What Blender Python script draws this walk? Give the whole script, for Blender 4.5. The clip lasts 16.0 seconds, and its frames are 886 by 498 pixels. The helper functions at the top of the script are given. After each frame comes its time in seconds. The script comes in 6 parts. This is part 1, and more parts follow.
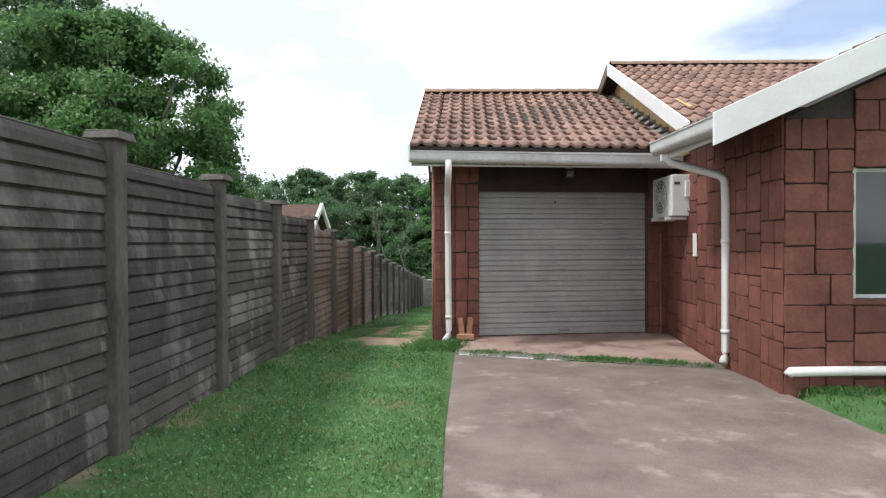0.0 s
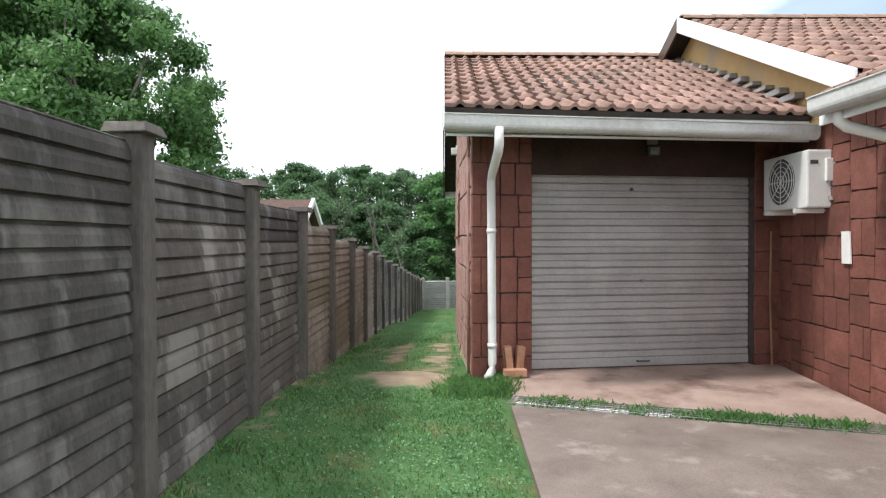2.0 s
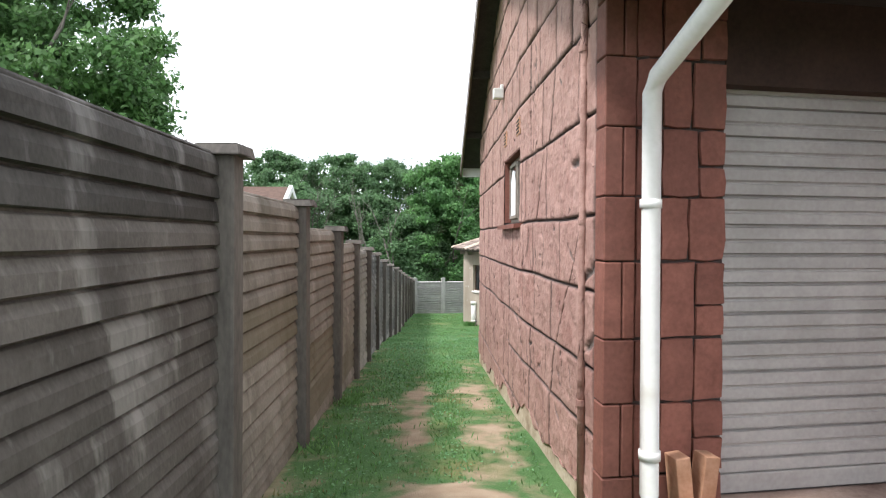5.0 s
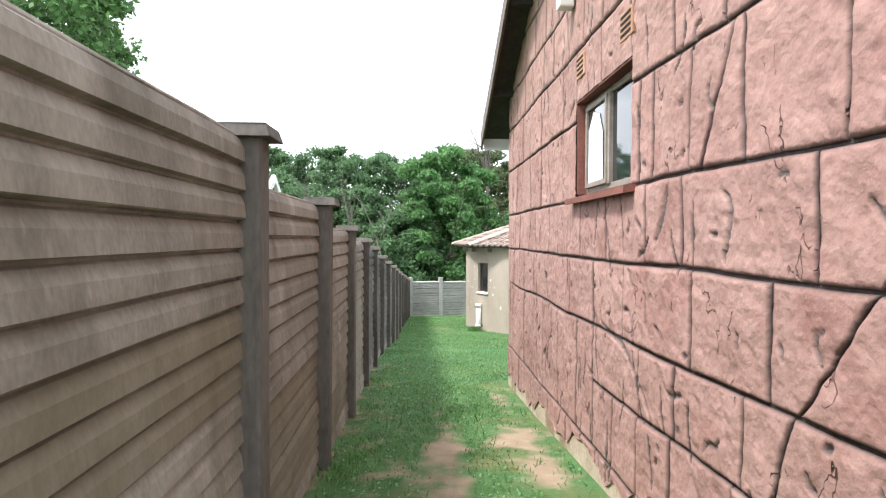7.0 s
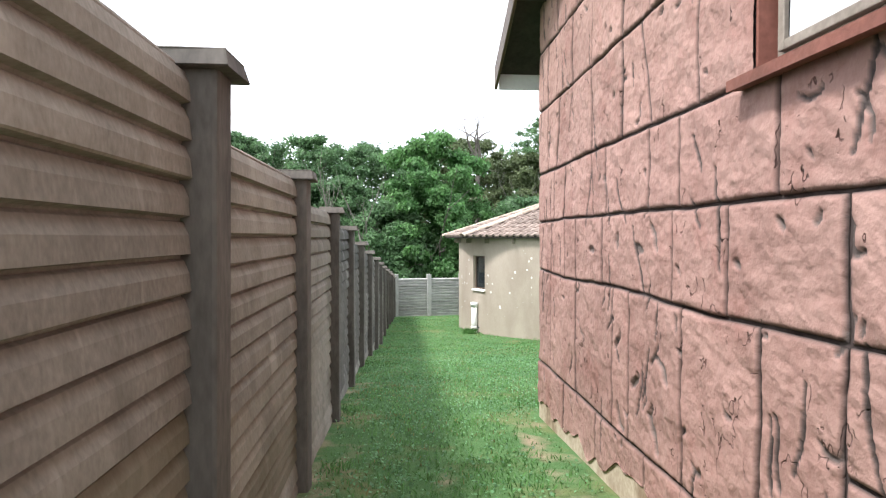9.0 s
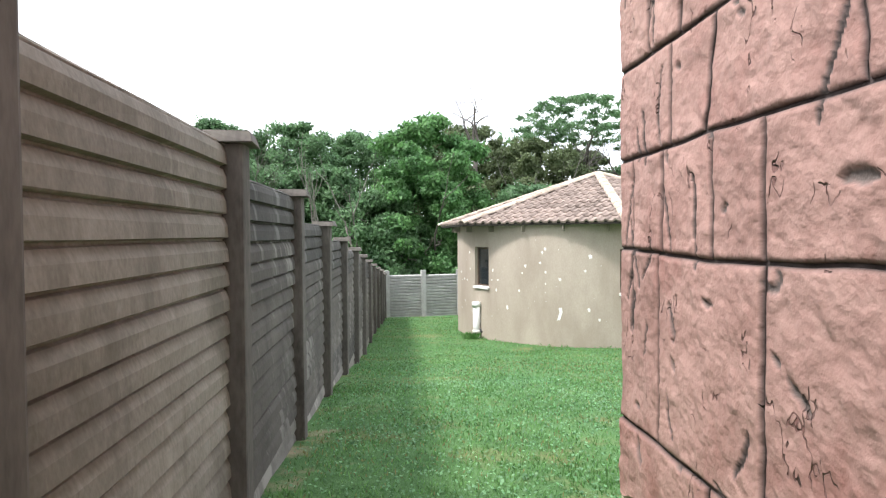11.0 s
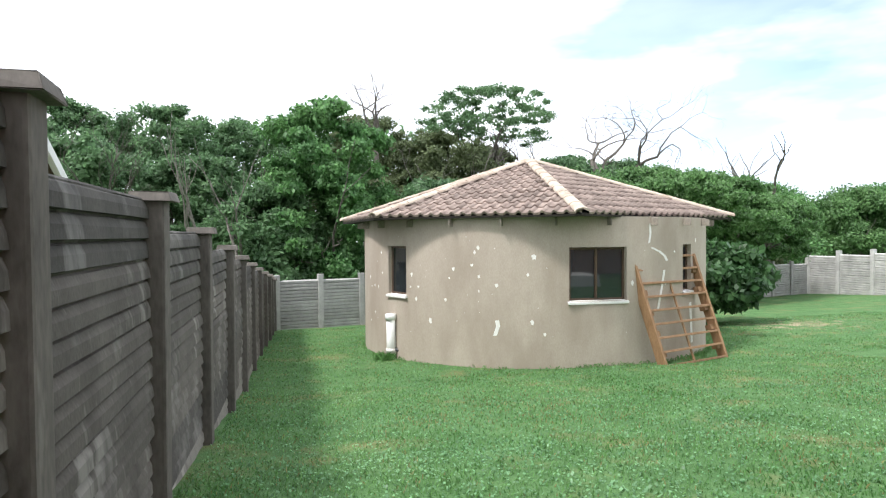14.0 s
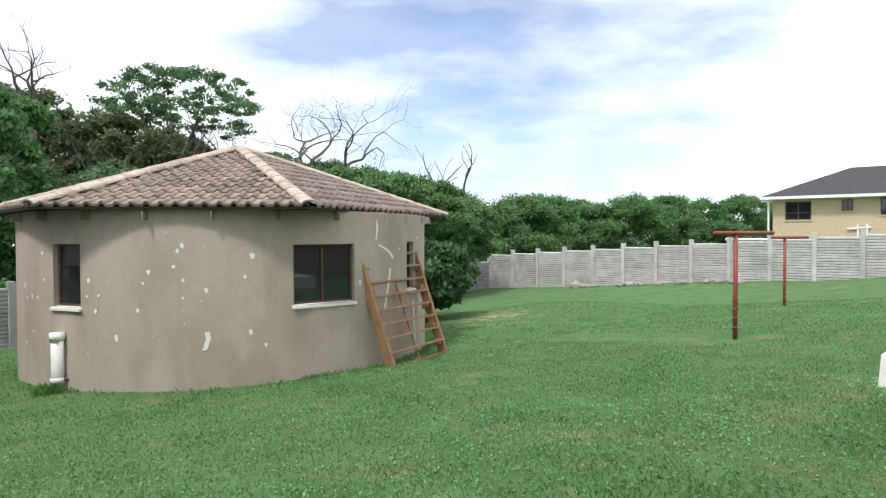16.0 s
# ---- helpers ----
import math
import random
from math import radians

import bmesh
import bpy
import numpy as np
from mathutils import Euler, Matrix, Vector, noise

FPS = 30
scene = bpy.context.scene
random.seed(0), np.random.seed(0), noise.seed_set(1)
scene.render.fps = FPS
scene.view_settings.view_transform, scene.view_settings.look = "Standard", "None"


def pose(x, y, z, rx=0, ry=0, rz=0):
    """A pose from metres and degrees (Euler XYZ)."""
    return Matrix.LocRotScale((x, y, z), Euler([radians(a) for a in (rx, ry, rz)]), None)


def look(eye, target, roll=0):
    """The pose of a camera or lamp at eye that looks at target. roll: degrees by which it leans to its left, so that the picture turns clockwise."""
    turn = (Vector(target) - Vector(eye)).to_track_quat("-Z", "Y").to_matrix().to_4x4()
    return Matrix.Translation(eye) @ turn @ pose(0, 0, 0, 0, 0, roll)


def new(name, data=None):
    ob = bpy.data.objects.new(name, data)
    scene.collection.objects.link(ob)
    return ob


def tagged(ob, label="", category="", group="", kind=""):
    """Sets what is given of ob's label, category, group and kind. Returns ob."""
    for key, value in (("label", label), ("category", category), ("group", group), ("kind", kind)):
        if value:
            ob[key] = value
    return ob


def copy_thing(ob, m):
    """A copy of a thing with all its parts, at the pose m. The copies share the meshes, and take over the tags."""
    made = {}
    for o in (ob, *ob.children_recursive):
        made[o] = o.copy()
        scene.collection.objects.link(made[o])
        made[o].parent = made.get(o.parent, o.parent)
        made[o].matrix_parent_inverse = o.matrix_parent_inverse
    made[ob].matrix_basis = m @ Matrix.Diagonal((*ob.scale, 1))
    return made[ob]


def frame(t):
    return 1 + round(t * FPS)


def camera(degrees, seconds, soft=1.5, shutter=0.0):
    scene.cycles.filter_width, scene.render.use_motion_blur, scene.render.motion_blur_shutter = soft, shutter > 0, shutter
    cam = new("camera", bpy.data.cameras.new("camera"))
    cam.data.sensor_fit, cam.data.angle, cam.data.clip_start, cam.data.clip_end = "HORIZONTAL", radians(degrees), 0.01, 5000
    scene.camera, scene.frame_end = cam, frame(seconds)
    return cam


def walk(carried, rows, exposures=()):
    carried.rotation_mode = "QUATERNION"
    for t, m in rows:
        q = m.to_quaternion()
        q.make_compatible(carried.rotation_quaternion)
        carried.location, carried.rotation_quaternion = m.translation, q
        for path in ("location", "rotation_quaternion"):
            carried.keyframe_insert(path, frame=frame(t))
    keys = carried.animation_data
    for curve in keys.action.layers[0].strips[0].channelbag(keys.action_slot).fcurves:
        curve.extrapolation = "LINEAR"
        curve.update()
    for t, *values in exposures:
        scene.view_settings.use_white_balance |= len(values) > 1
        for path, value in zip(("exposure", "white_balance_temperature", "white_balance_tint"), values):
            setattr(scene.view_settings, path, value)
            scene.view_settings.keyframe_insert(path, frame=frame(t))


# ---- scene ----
cam = camera(71.9, 16.0, soft=1.2)
PATH = [
    (0, (0.154, -0.356, 1.296), (0.118, 1.643, 1.275), -0.2),
    (0.5, (0.03, 0.212, 1.294), (-0.001, 2.211, 1.268), -0.1),
    (1, (-0.113, 0.745, 1.328), (-0.138, 2.744, 1.301), -0.1),
    (1.5, (-0.247, 1.294, 1.326), (-0.261, 3.294, 1.298), -0.1),
    (2, (-0.386, 1.851, 1.325), (-0.391, 3.851, 1.298), -0.1),
    (2.5, (-0.479, 2.38, 1.327), (-0.472, 4.38, 1.296), 0.1),
    (3, (-0.576, 2.925, 1.313), (-0.564, 4.925, 1.283), 0.0),
    (3.5, (-0.664, 3.47, 1.287), (-0.637, 5.469, 1.255), -0.0),
    (4, (-0.745, 4.043, 1.275), (-0.707, 6.042, 1.241), 0.1),
    (6.5, (-1.139, 6.662, 1.187), (-1.068, 8.66, 1.149), 0.4),
    (7, (-1.196, 7.162, 1.133), (-1.111, 9.16, 1.095), 0.2),
    (7.5, (-1.26, 7.687, 1.098), (-1.164, 9.684, 1.06), -0.1),
    (8, (-1.278, 8.194, 1.057), (-1.167, 10.19, 1.017), 0.0),
    (8.5, (-1.283, 8.733, 0.988), (-1.163, 10.729, 0.948), -0.0),
    (9, (-1.25, 9.253, 0.895), (-1.114, 11.248, 0.855), 0.0),
    (9.5, (-1.227, 9.779, 0.826), (-1.082, 11.774, 0.785), -0.2),
    (10, (-1.157, 10.338, 0.727), (-1.007, 12.332, 0.685), -0.2),
    (12.3, (-1.11, 12.771, 0.687), (-0.958, 14.765, 0.631), -0.7),
    (12.5, (-1.122, 12.928, 0.67), (-0.967, 14.921, 0.617), -0.6),
    (13, (-1.167, 13.275, 0.655), (-0.949, 15.263, 0.603), -0.5),
    (13.5, (-1.145, 13.604, 0.629), (-0.827, 15.578, 0.579), -0.4),
    (14, (-1.138, 13.874, 0.61), (-0.645, 15.812, 0.565), -0.4),
    (14.5, (-1.132, 14.114, 0.589), (-0.389, 15.97, 0.545), -0.4),
    (15, (-1.105, 14.391, 0.571), (-0.188, 16.168, 0.528), -0.3),
    (15.5, (-1.084, 14.642, 0.545), (0.05, 16.289, 0.502), -0.2),
    (16, (-1.006, 14.844, 0.523), (0.329, 16.333, 0.481), -0.2),
]
EXPOSURES = [(0, 0.40), (1.5, 0.66), (3.5, 0.80), (4.2, 0.86), (6.5, 1.38), (8.5, 1.36), (10, 1.27), (12.5, 1.33), (13.5, 1.15), (14.5, 0.77), (15.5, 0.46), (16, 0.47)]
walk(cam, [(t, look(eye, target, roll)) for t, eye, target, roll in PATH], EXPOSURES)

# ---- world, sun ----
world = bpy.data.worlds.new("sky")
scene.world = world
world.use_nodes = True
wt = world.node_tree
wt.nodes.clear()
SUN_EL, SUN_AZ = 58.0, 252.0          # azimuth clockwise from +y
w_out = wt.nodes.new("ShaderNodeOutputWorld")
w_bg = wt.nodes.new("ShaderNodeBackground")
w_sky = wt.nodes.new("ShaderNodeTexSky")
w_sky.sky_type, w_sky.sun_disc = "NISHITA", False
w_sky.sun_elevation, w_sky.sun_rotation = radians(SUN_EL), radians(SUN_AZ)
w_tc = wt.nodes.new("ShaderNodeTexCoord")
w_map = wt.nodes.new("ShaderNodeMapping")
w_map.inputs["Scale"].default_value = (1.0, 1.0, 3.2)
w_map.inputs["Location"].default_value = (0.35, 0.1, 0.0)
w_noise = wt.nodes.new("ShaderNodeTexNoise")
w_noise.inputs["Scale"].default_value = 1.7
w_noise.inputs["Detail"].default_value = 6.0
w_noise.inputs["Roughness"].default_value = 0.52
w_ramp = wt.nodes.new("ShaderNodeValToRGB")
w_ramp.color_ramp.elements[0].position, w_ramp.color_ramp.elements[1].position = 0.33, 0.50
w_ramp.color_ramp.elements[0].color = (0.25, 0.25, 0.25, 1)
w_mix = wt.nodes.new("ShaderNodeMix")
w_mix.data_type = "RGBA"
wt.links.new(w_tc.outputs["Generated"], w_map.inputs["Vector"])
wt.links.new(w_map.outputs["Vector"], w_noise.inputs["Vector"])
w_dot = wt.nodes.new("ShaderNodeVectorMath")      # cloud cover thins towards the north-east
w_dot.operation = "DOT_PRODUCT"
w_dot.inputs[1].default_value = (0.80, 0.58, 0.12)
wt.links.new(w_tc.outputs["Generated"], w_dot.inputs[0])
w_cov = wt.nodes.new("ShaderNodeMapRange")
w_cov.inputs["From Min"].default_value, w_cov.inputs["From Max"].default_value = 0.78, 1.0
w_cov.inputs["To Min"].default_value, w_cov.inputs["To Max"].default_value = 0.16, -0.09
wt.links.new(w_dot.outputs["Value"], w_cov.inputs["Value"])
w_add = wt.nodes.new("ShaderNodeMath")
wt.links.new(w_noise.outputs["Fac"], w_add.inputs[0])
wt.links.new(w_cov.outputs["Result"], w_add.inputs[1])
wt.links.new(w_add.outputs[0], w_ramp.inputs["Fac"])
wt.links.new(w_ramp.outputs["Color"], w_mix.inputs["Factor"])
w_sky.dust_density, w_sky.ozone_density = 0.4, 2.5
w_haze = wt.nodes.new("ShaderNodeVectorMath")
w_haze.operation = "MULTIPLY"
w_haze.inputs[1].default_value = (0.70, 0.75, 0.84)
wt.links.new(w_sky.outputs["Color"], w_haze.inputs[0])
wt.links.new(w_haze.outputs["Vector"], w_mix.inputs["A"])
w_n2 = wt.nodes.new("ShaderNodeTexNoise")           # grey and white in the cloud itself
w_n2.inputs["Scale"].default_value, w_n2.inputs["Detail"].default_value = 2.6, 5.0
wt.links.new(w_map.outputs["Vector"], w_n2.inputs["Vector"])
w_r2 = wt.nodes.new("ShaderNodeValToRGB")
w_r2.color_ramp.elements[0].position, w_r2.color_ramp.elements[1].position = 0.38, 0.62
w_r2.color_ramp.elements[0].color, w_r2.color_ramp.elements[1].color = (0.54, 0.585, 0.67, 1), (0.92, 0.955, 1.01, 1)
w_sc = wt.nodes.new("ShaderNodeVectorMath")
w_sc.operation = "SCALE"
w_sc.inputs["Scale"].default_value = 8.6
wt.links.new(w_n2.outputs["Fac"], w_r2.inputs["Fac"])
wt.links.new(w_r2.outputs["Color"], w_sc.inputs[0])
wt.links.new(w_sc.outputs["Vector"], w_mix.inputs["B"])
wt.links.new(w_mix.outputs["Result"], w_bg.inputs["Color"])
wt.links.new(w_bg.outputs["Background"], w_out.inputs["Surface"])
w_bg.inputs["Strength"].default_value = 0.15

sun_data = bpy.data.lights.new("sun", "SUN")
sun_data.energy, sun_data.angle, sun_data.color = 2.3, radians(8), (1.0, 0.98, 0.955)
sun = new("sun", sun_data)
_a, _e = radians(SUN_AZ), radians(SUN_EL)
sun_dir = Vector((math.sin(_a) * math.cos(_e), math.cos(_a) * math.cos(_e), math.sin(_e)))
sun.matrix_world = look((0, 0, 30), Vector((0, 0, 30)) - sun_dir)
tagged(sun, kind="structure")


# ---- materials ----
def material(name, c1, c2, scale=6.0, rough=0.85, bump=0.2, bump_scale=40.0, metal=0.0, vary=0.12, stretch=(1, 1, 1),
             stain=None, stain_scale=1.2, stain_lo=0.5, stain_hi=0.65, spec=0.3, island=False, fine=0.35, bump_dist=0.01):
    """Two-colour procedural surface with fine grain, wide stains, relief and a shift from piece to piece."""
    m = bpy.data.materials.new(name)
    m.use_nodes = True
    nt = m.node_tree
    N, L = nt.nodes, nt.links
    b = N["Principled BSDF"]
    tc = N.new("ShaderNodeTexCoord")
    geo = N.new("ShaderNodeNewGeometry")
    mp = N.new("ShaderNodeMapping")
    mp.inputs["Scale"].default_value = stretch
    L.new(geo.outputs["Position"], mp.inputs["Vector"])
    n1 = N.new("ShaderNodeTexNoise")
    n1.inputs["Scale"].default_value, n1.inputs["Detail"].default_value = scale, 5
    n1.inputs["Roughness"].default_value = 0.65
    n2 = N.new("ShaderNodeTexNoise")
    n2.inputs["Scale"].default_value, n2.inputs["Detail"].default_value = bump_scale, 4
    L.new(mp.outputs["Vector"], n1.inputs["Vector"])
    L.new(mp.outputs["Vector"], n2.inputs["Vector"])
    mixf = N.new("ShaderNodeMix")
    mixf.inputs["Factor"].default_value = fine
    L.new(n1.outputs["Fac"], mixf.inputs["A"])
    L.new(n2.outputs["Fac"], mixf.inputs["B"])
    rp = N.new("ShaderNodeValToRGB")
    rp.color_ramp.elements[0].position, rp.color_ramp.elements[1].position = 0.36, 0.64
    rp.color_ramp.elements[0].color, rp.color_ramp.elements[1].color = (*c1, 1), (*c2, 1)
    L.new(mixf.outputs["Result"], rp.inputs["Fac"])
    col = rp.outputs["Color"]
    if stain:
        n3 = N.new("ShaderNodeTexNoise")
        n3.inputs["Scale"].default_value, n3.inputs["Detail"].default_value = stain_scale, 7
        n3.inputs["Roughness"].default_value = 0.62
        L.new(mp.outputs["Vector"], n3.inputs["Vector"])
        r3 = N.new("ShaderNodeMapRange")
        r3.inputs["From Min"].default_value, r3.inputs["From Max"].default_value = stain_lo, stain_hi
        L.new(n3.outputs["Fac"], r3.inputs["Value"])
        mx = N.new("ShaderNodeMix")
        mx.data_type = "RGBA"
        mx.inputs["B"].default_value = (*stain, 1)
        L.new(r3.outputs["Result"], mx.inputs["Factor"])
        L.new(col, mx.inputs["A"])
        col = mx.outputs["Result"]
    if vary:
        info = N.new("ShaderNodeObjectInfo")
        mr = N.new("ShaderNodeMapRange")
        mr.inputs["To Min"].default_value, mr.inputs["To Max"].default_value = 1 - vary, 1 + vary
        L.new(geo.outputs["Random Per Island"] if island else info.outputs["Random"], mr.inputs["Value"])
        vm = N.new("ShaderNodeVectorMath")
        vm.operation = "SCALE"
        L.new(col, vm.inputs[0])
        L.new(mr.outputs["Result"], vm.inputs["Scale"])
        col = vm.outputs["Vector"]
    L.new(col, b.inputs["Base Color"])
    b.inputs["Roughness"].default_value, b.inputs["Metallic"].default_value = rough, metal
    b.inputs["Specular IOR Level"].default_value = spec
    if bump:
        bp = N.new("ShaderNodeBump")
        bp.inputs["Strength"].default_value, bp.inputs["Distance"].default_value = bump, bump_dist
        L.new(mixf.outputs["Result"], bp.inputs["Height"])
        L.new(bp.outputs["Normal"], b.inputs["Normal"])
    return m


def leaf_material(name, c1, c2, rough=0.5, through_light=0.45):
    m = material(name, c1, c2, scale=0.9, rough=rough, bump=0, vary=0.35, island=True, fine=0.2, spec=0.35)
    nt = m.node_tree
    b = nt.nodes["Principled BSDF"]
    tr = nt.nodes.new("ShaderNodeBsdfTranslucent")
    col = b.inputs["Base Color"].links[0].from_socket
    nt.links.new(col, tr.inputs["Color"])
    mx = nt.nodes.new("ShaderNodeMixShader")
    mx.inputs["Fac"].default_value = through_light
    nt.links.new(b.outputs["BSDF"], mx.inputs[1])
    nt.links.new(tr.outputs["BSDF"], mx.inputs[2])
    nt.links.new(mx.outputs["Shader"], nt.nodes["Material Output"].inputs["Surface"])
    return m


def add_marks(m, dark, scale=7.0, stretch=(1, 1, 0.5), width=0.016, cover=0.55, depth=0.02):
    """Short wandering gouges with their own dark bed."""
    nt = m.node_tree
    N, L = nt.nodes, nt.links
    b = N["Principled BSDF"]
    geo = N.new("ShaderNodeNewGeometry")
    mp = N.new("ShaderNodeMapping")
    mp.inputs["Scale"].default_value = stretch
    L.new(geo.outputs["Position"], mp.inputs["Vector"])
    nz = N.new("ShaderNodeTexNoise")
    nz.inputs["Scale"].default_value, nz.inputs["Detail"].default_value = scale, 3
    L.new(mp.outputs["Vector"], nz.inputs["Vector"])
    d = N.new("ShaderNodeMath")
    d.operation = "SUBTRACT"
    d.inputs[1].default_value = 0.5
    L.new(nz.outputs["Fac"], d.inputs[0])
    ab = N.new("ShaderNodeMath")
    ab.operation = "ABSOLUTE"
    L.new(d.outputs[0], ab.inputs[0])
    r = N.new("ShaderNodeMapRange")
    r.inputs["From Min"].default_value, r.inputs["From Max"].default_value = width, width * 0.45
    L.new(ab.outputs[0], r.inputs["Value"])
    n2 = N.new("ShaderNodeTexNoise")
    n2.inputs["Scale"].default_value, n2.inputs["Detail"].default_value = scale * 0.9, 2
    mp2 = N.new("ShaderNodeMapping")
    mp2.inputs["Location"].default_value = (7.3, 2.1, 4.4)
    L.new(mp.outputs["Vector"], mp2.inputs["Vector"])
    L.new(mp2.outputs["Vector"], n2.inputs["Vector"])
    r2 = N.new("ShaderNodeMapRange")
    r2.inputs["From Min"].default_value, r2.inputs["From Max"].default_value = cover, cover + 0.05
    L.new(n2.outputs["Fac"], r2.inputs["Value"])
    mul = N.new("ShaderNodeMath")
    mul.operation = "MULTIPLY"
    L.new(r.outputs["Result"], mul.inputs[0])
    L.new(r2.outputs["Result"], mul.inputs[1])
    mx = N.new("ShaderNodeMix")
    mx.data_type = "RGBA"
    mx.inputs["B"].default_value = (*dark, 1)
    L.new(b.inputs["Base Color"].links[0].from_socket, mx.inputs["A"])
    L.new(mul.outputs[0], mx.inputs["Factor"])
    L.new(mx.outputs["Result"], b.inputs["Base Color"])
    n3 = N.new("ShaderNodeTexNoise")
    n3.inputs["Scale"].default_value, n3.inputs["Detail"].default_value = 9.0, 5
    L.new(geo.outputs["Position"], n3.inputs["Vector"])
    b1 = N.new("ShaderNodeBump")
    b1.inputs["Strength"].default_value, b1.inputs["Distance"].default_value = 0.55, 0.05
    L.new(n3.outputs["Fac"], b1.inputs["Height"])
    L.new(b.inputs["Normal"].links[0].from_socket, b1.inputs["Normal"])
    bp = N.new("ShaderNodeBump")
    bp.invert = True
    bp.inputs["Strength"].default_value, bp.inputs["Distance"].default_value = 1.0, depth
    L.new(mul.outputs[0], bp.inputs["Height"])
    L.new(b1.outputs["Normal"], bp.inputs["Normal"])
    L.new(bp.outputs["Normal"], b.inputs["Normal"])
    return m


def add_streaks(m, pale, dark, moss, pale_lo=0.56, moss_share=0.86):
    """Vertical runs of lime and dirt, and a moss tint on some pieces."""
    nt = m.node_tree
    N, L = nt.nodes, nt.links
    b = N["Principled BSDF"]
    geo = N.new("ShaderNodeNewGeometry")
    info = N.new("ShaderNodeObjectInfo")
    off = N.new("ShaderNodeVectorMath")
    off.operation = "SCALE"
    off.inputs[0].default_value = (3.1, 17.0, 9.0)
    L.new(info.outputs["Random"], off.inputs["Scale"])
    mp = N.new("ShaderNodeMapping")
    mp.inputs["Scale"].default_value = (1.0, 1.0, 0.22)
    L.new(geo.outputs["Position"], mp.inputs["Vector"])
    add = N.new("ShaderNodeVectorMath")
    L.new(mp.outputs["Vector"], add.inputs[0])
    L.new(off.outputs["Vector"], add.inputs[1])
    col = b.inputs["Base Color"].links[0].from_socket
    for colour, scale, lo, hi, top in ((pale, 3.4, pale_lo, pale_lo + 0.06, 0.62), (dark, 4.2, 0.52, 0.70, 0.85), (pale, 22.0, 0.62, 0.72, 0.3)):
        nz = N.new("ShaderNodeTexNoise")
        nz.inputs["Scale"].default_value, nz.inputs["Detail"].default_value = scale, 6
        nz.inputs["Roughness"].default_value = 0.6
        L.new(add.outputs["Vector"], nz.inputs["Vector"])
        r = N.new("ShaderNodeMapRange")
        r.inputs["From Min"].default_value, r.inputs["From Max"].default_value = lo, hi
        r.inputs["To Max"].default_value = top
        L.new(nz.outputs["Fac"], r.inputs["Value"])
        mx = N.new("ShaderNodeMix")
        mx.data_type = "RGBA"
        mx.inputs["B"].default_value = (*colour, 1)
        L.new(r.outputs["Result"], mx.inputs["Factor"])
        L.new(col, mx.inputs["A"])
        col = mx.outputs["Result"]
    r = N.new("ShaderNodeMapRange")
    r.inputs["From Min"].default_value, r.inputs["From Max"].default_value = moss_share, moss_share + 0.04
    r.inputs["To Max"].default_value = 0.6
    L.new(info.outputs["Random"], r.inputs["Value"])
    mx = N.new("ShaderNodeMix")
    mx.data_type = "RGBA"
    mx.inputs["B"].default_value = (*moss, 1)
    L.new(r.outputs["Result"], mx.inputs["Factor"])
    L.new(col, mx.inputs["A"])
    L.new(mx.outputs["Result"], b.inputs["Base Color"])
    return m


M_fence = material("fence_concrete", (0.075, 0.066, 0.058), (0.135, 0.12, 0.106), scale=2.2, bump=0.35, bump_scale=60, vary=0.2,
                   stretch=(1, 1.3, 0.8), stain=(0.25, 0.232, 0.21), stain_scale=1.9, stain_lo=0.54, stain_hi=0.70)
M_fence_dark = material("fence_concrete_mossy", (0.048, 0.044, 0.040), (0.095, 0.087, 0.078), scale=2.2, bump=0.35, bump_scale=60, vary=0.2,
                        stretch=(1, 1.3, 0.8), stain=(0.20, 0.187, 0.172), stain_scale=1.9, stain_lo=0.53, stain_hi=0.74)
M_fence_beige = material("fence_concrete_beige", (0.20, 0.177, 0.149), (0.345, 0.308, 0.262), scale=2.2, bump=0.35, bump_scale=60, vary=0.14,
                         stretch=(1, 1.3, 0.8), stain=(0.12, 0.105, 0.078), stain_scale=1.5, stain_lo=0.52, stain_hi=0.72)
M_fence_pale = material("fence_concrete_pale", (0.16, 0.147, 0.13), (0.25, 0.232, 0.208), scale=2.2, bump=0.35, bump_scale=60, vary=0.15,
                        stretch=(1, 1.3, 0.8), stain=(0.13, 0.115, 0.10), stain_scale=1.7, stain_lo=0.52, stain_hi=0.72)
add_streaks(M_fence, (0.30, 0.28, 0.255), (0.060, 0.052, 0.046), (0.10, 0.092, 0.06), moss_share=0.9)
add_streaks(M_fence_dark, (0.21, 0.20, 0.19), (0.034, 0.031, 0.029), (0.07, 0.066, 0.055), pale_lo=0.58, moss_share=0.94)
add_streaks(M_fence_beige, (0.40, 0.36, 0.305), (0.145, 0.125, 0.10), (0.125, 0.105, 0.058), pale_lo=0.6, moss_share=0.76)
add_streaks(M_fence_pale, (0.42, 0.395, 0.355), (0.11, 0.10, 0.088), (0.2, 0.18, 0.12))
M_post = material("post_concrete", (0.078, 0.069, 0.062), (0.158, 0.140, 0.123), scale=5.0, bump=0.4, bump_scale=50, vary=0.1,
                  stretch=(1, 1, 0.35), stain=(0.22, 0.20, 0.18), stain_scale=3.0, stain_lo=0.6, stain_hi=0.75)
M_white_wall = material("pale_concrete", (0.37, 0.36, 0.345), (0.55, 0.54, 0.52), scale=3.0, bump=0.3, vary=0.1,
                        stain=(0.26, 0.25, 0.24), stain_scale=1.0, stain_lo=0.55, stain_hi=0.8)
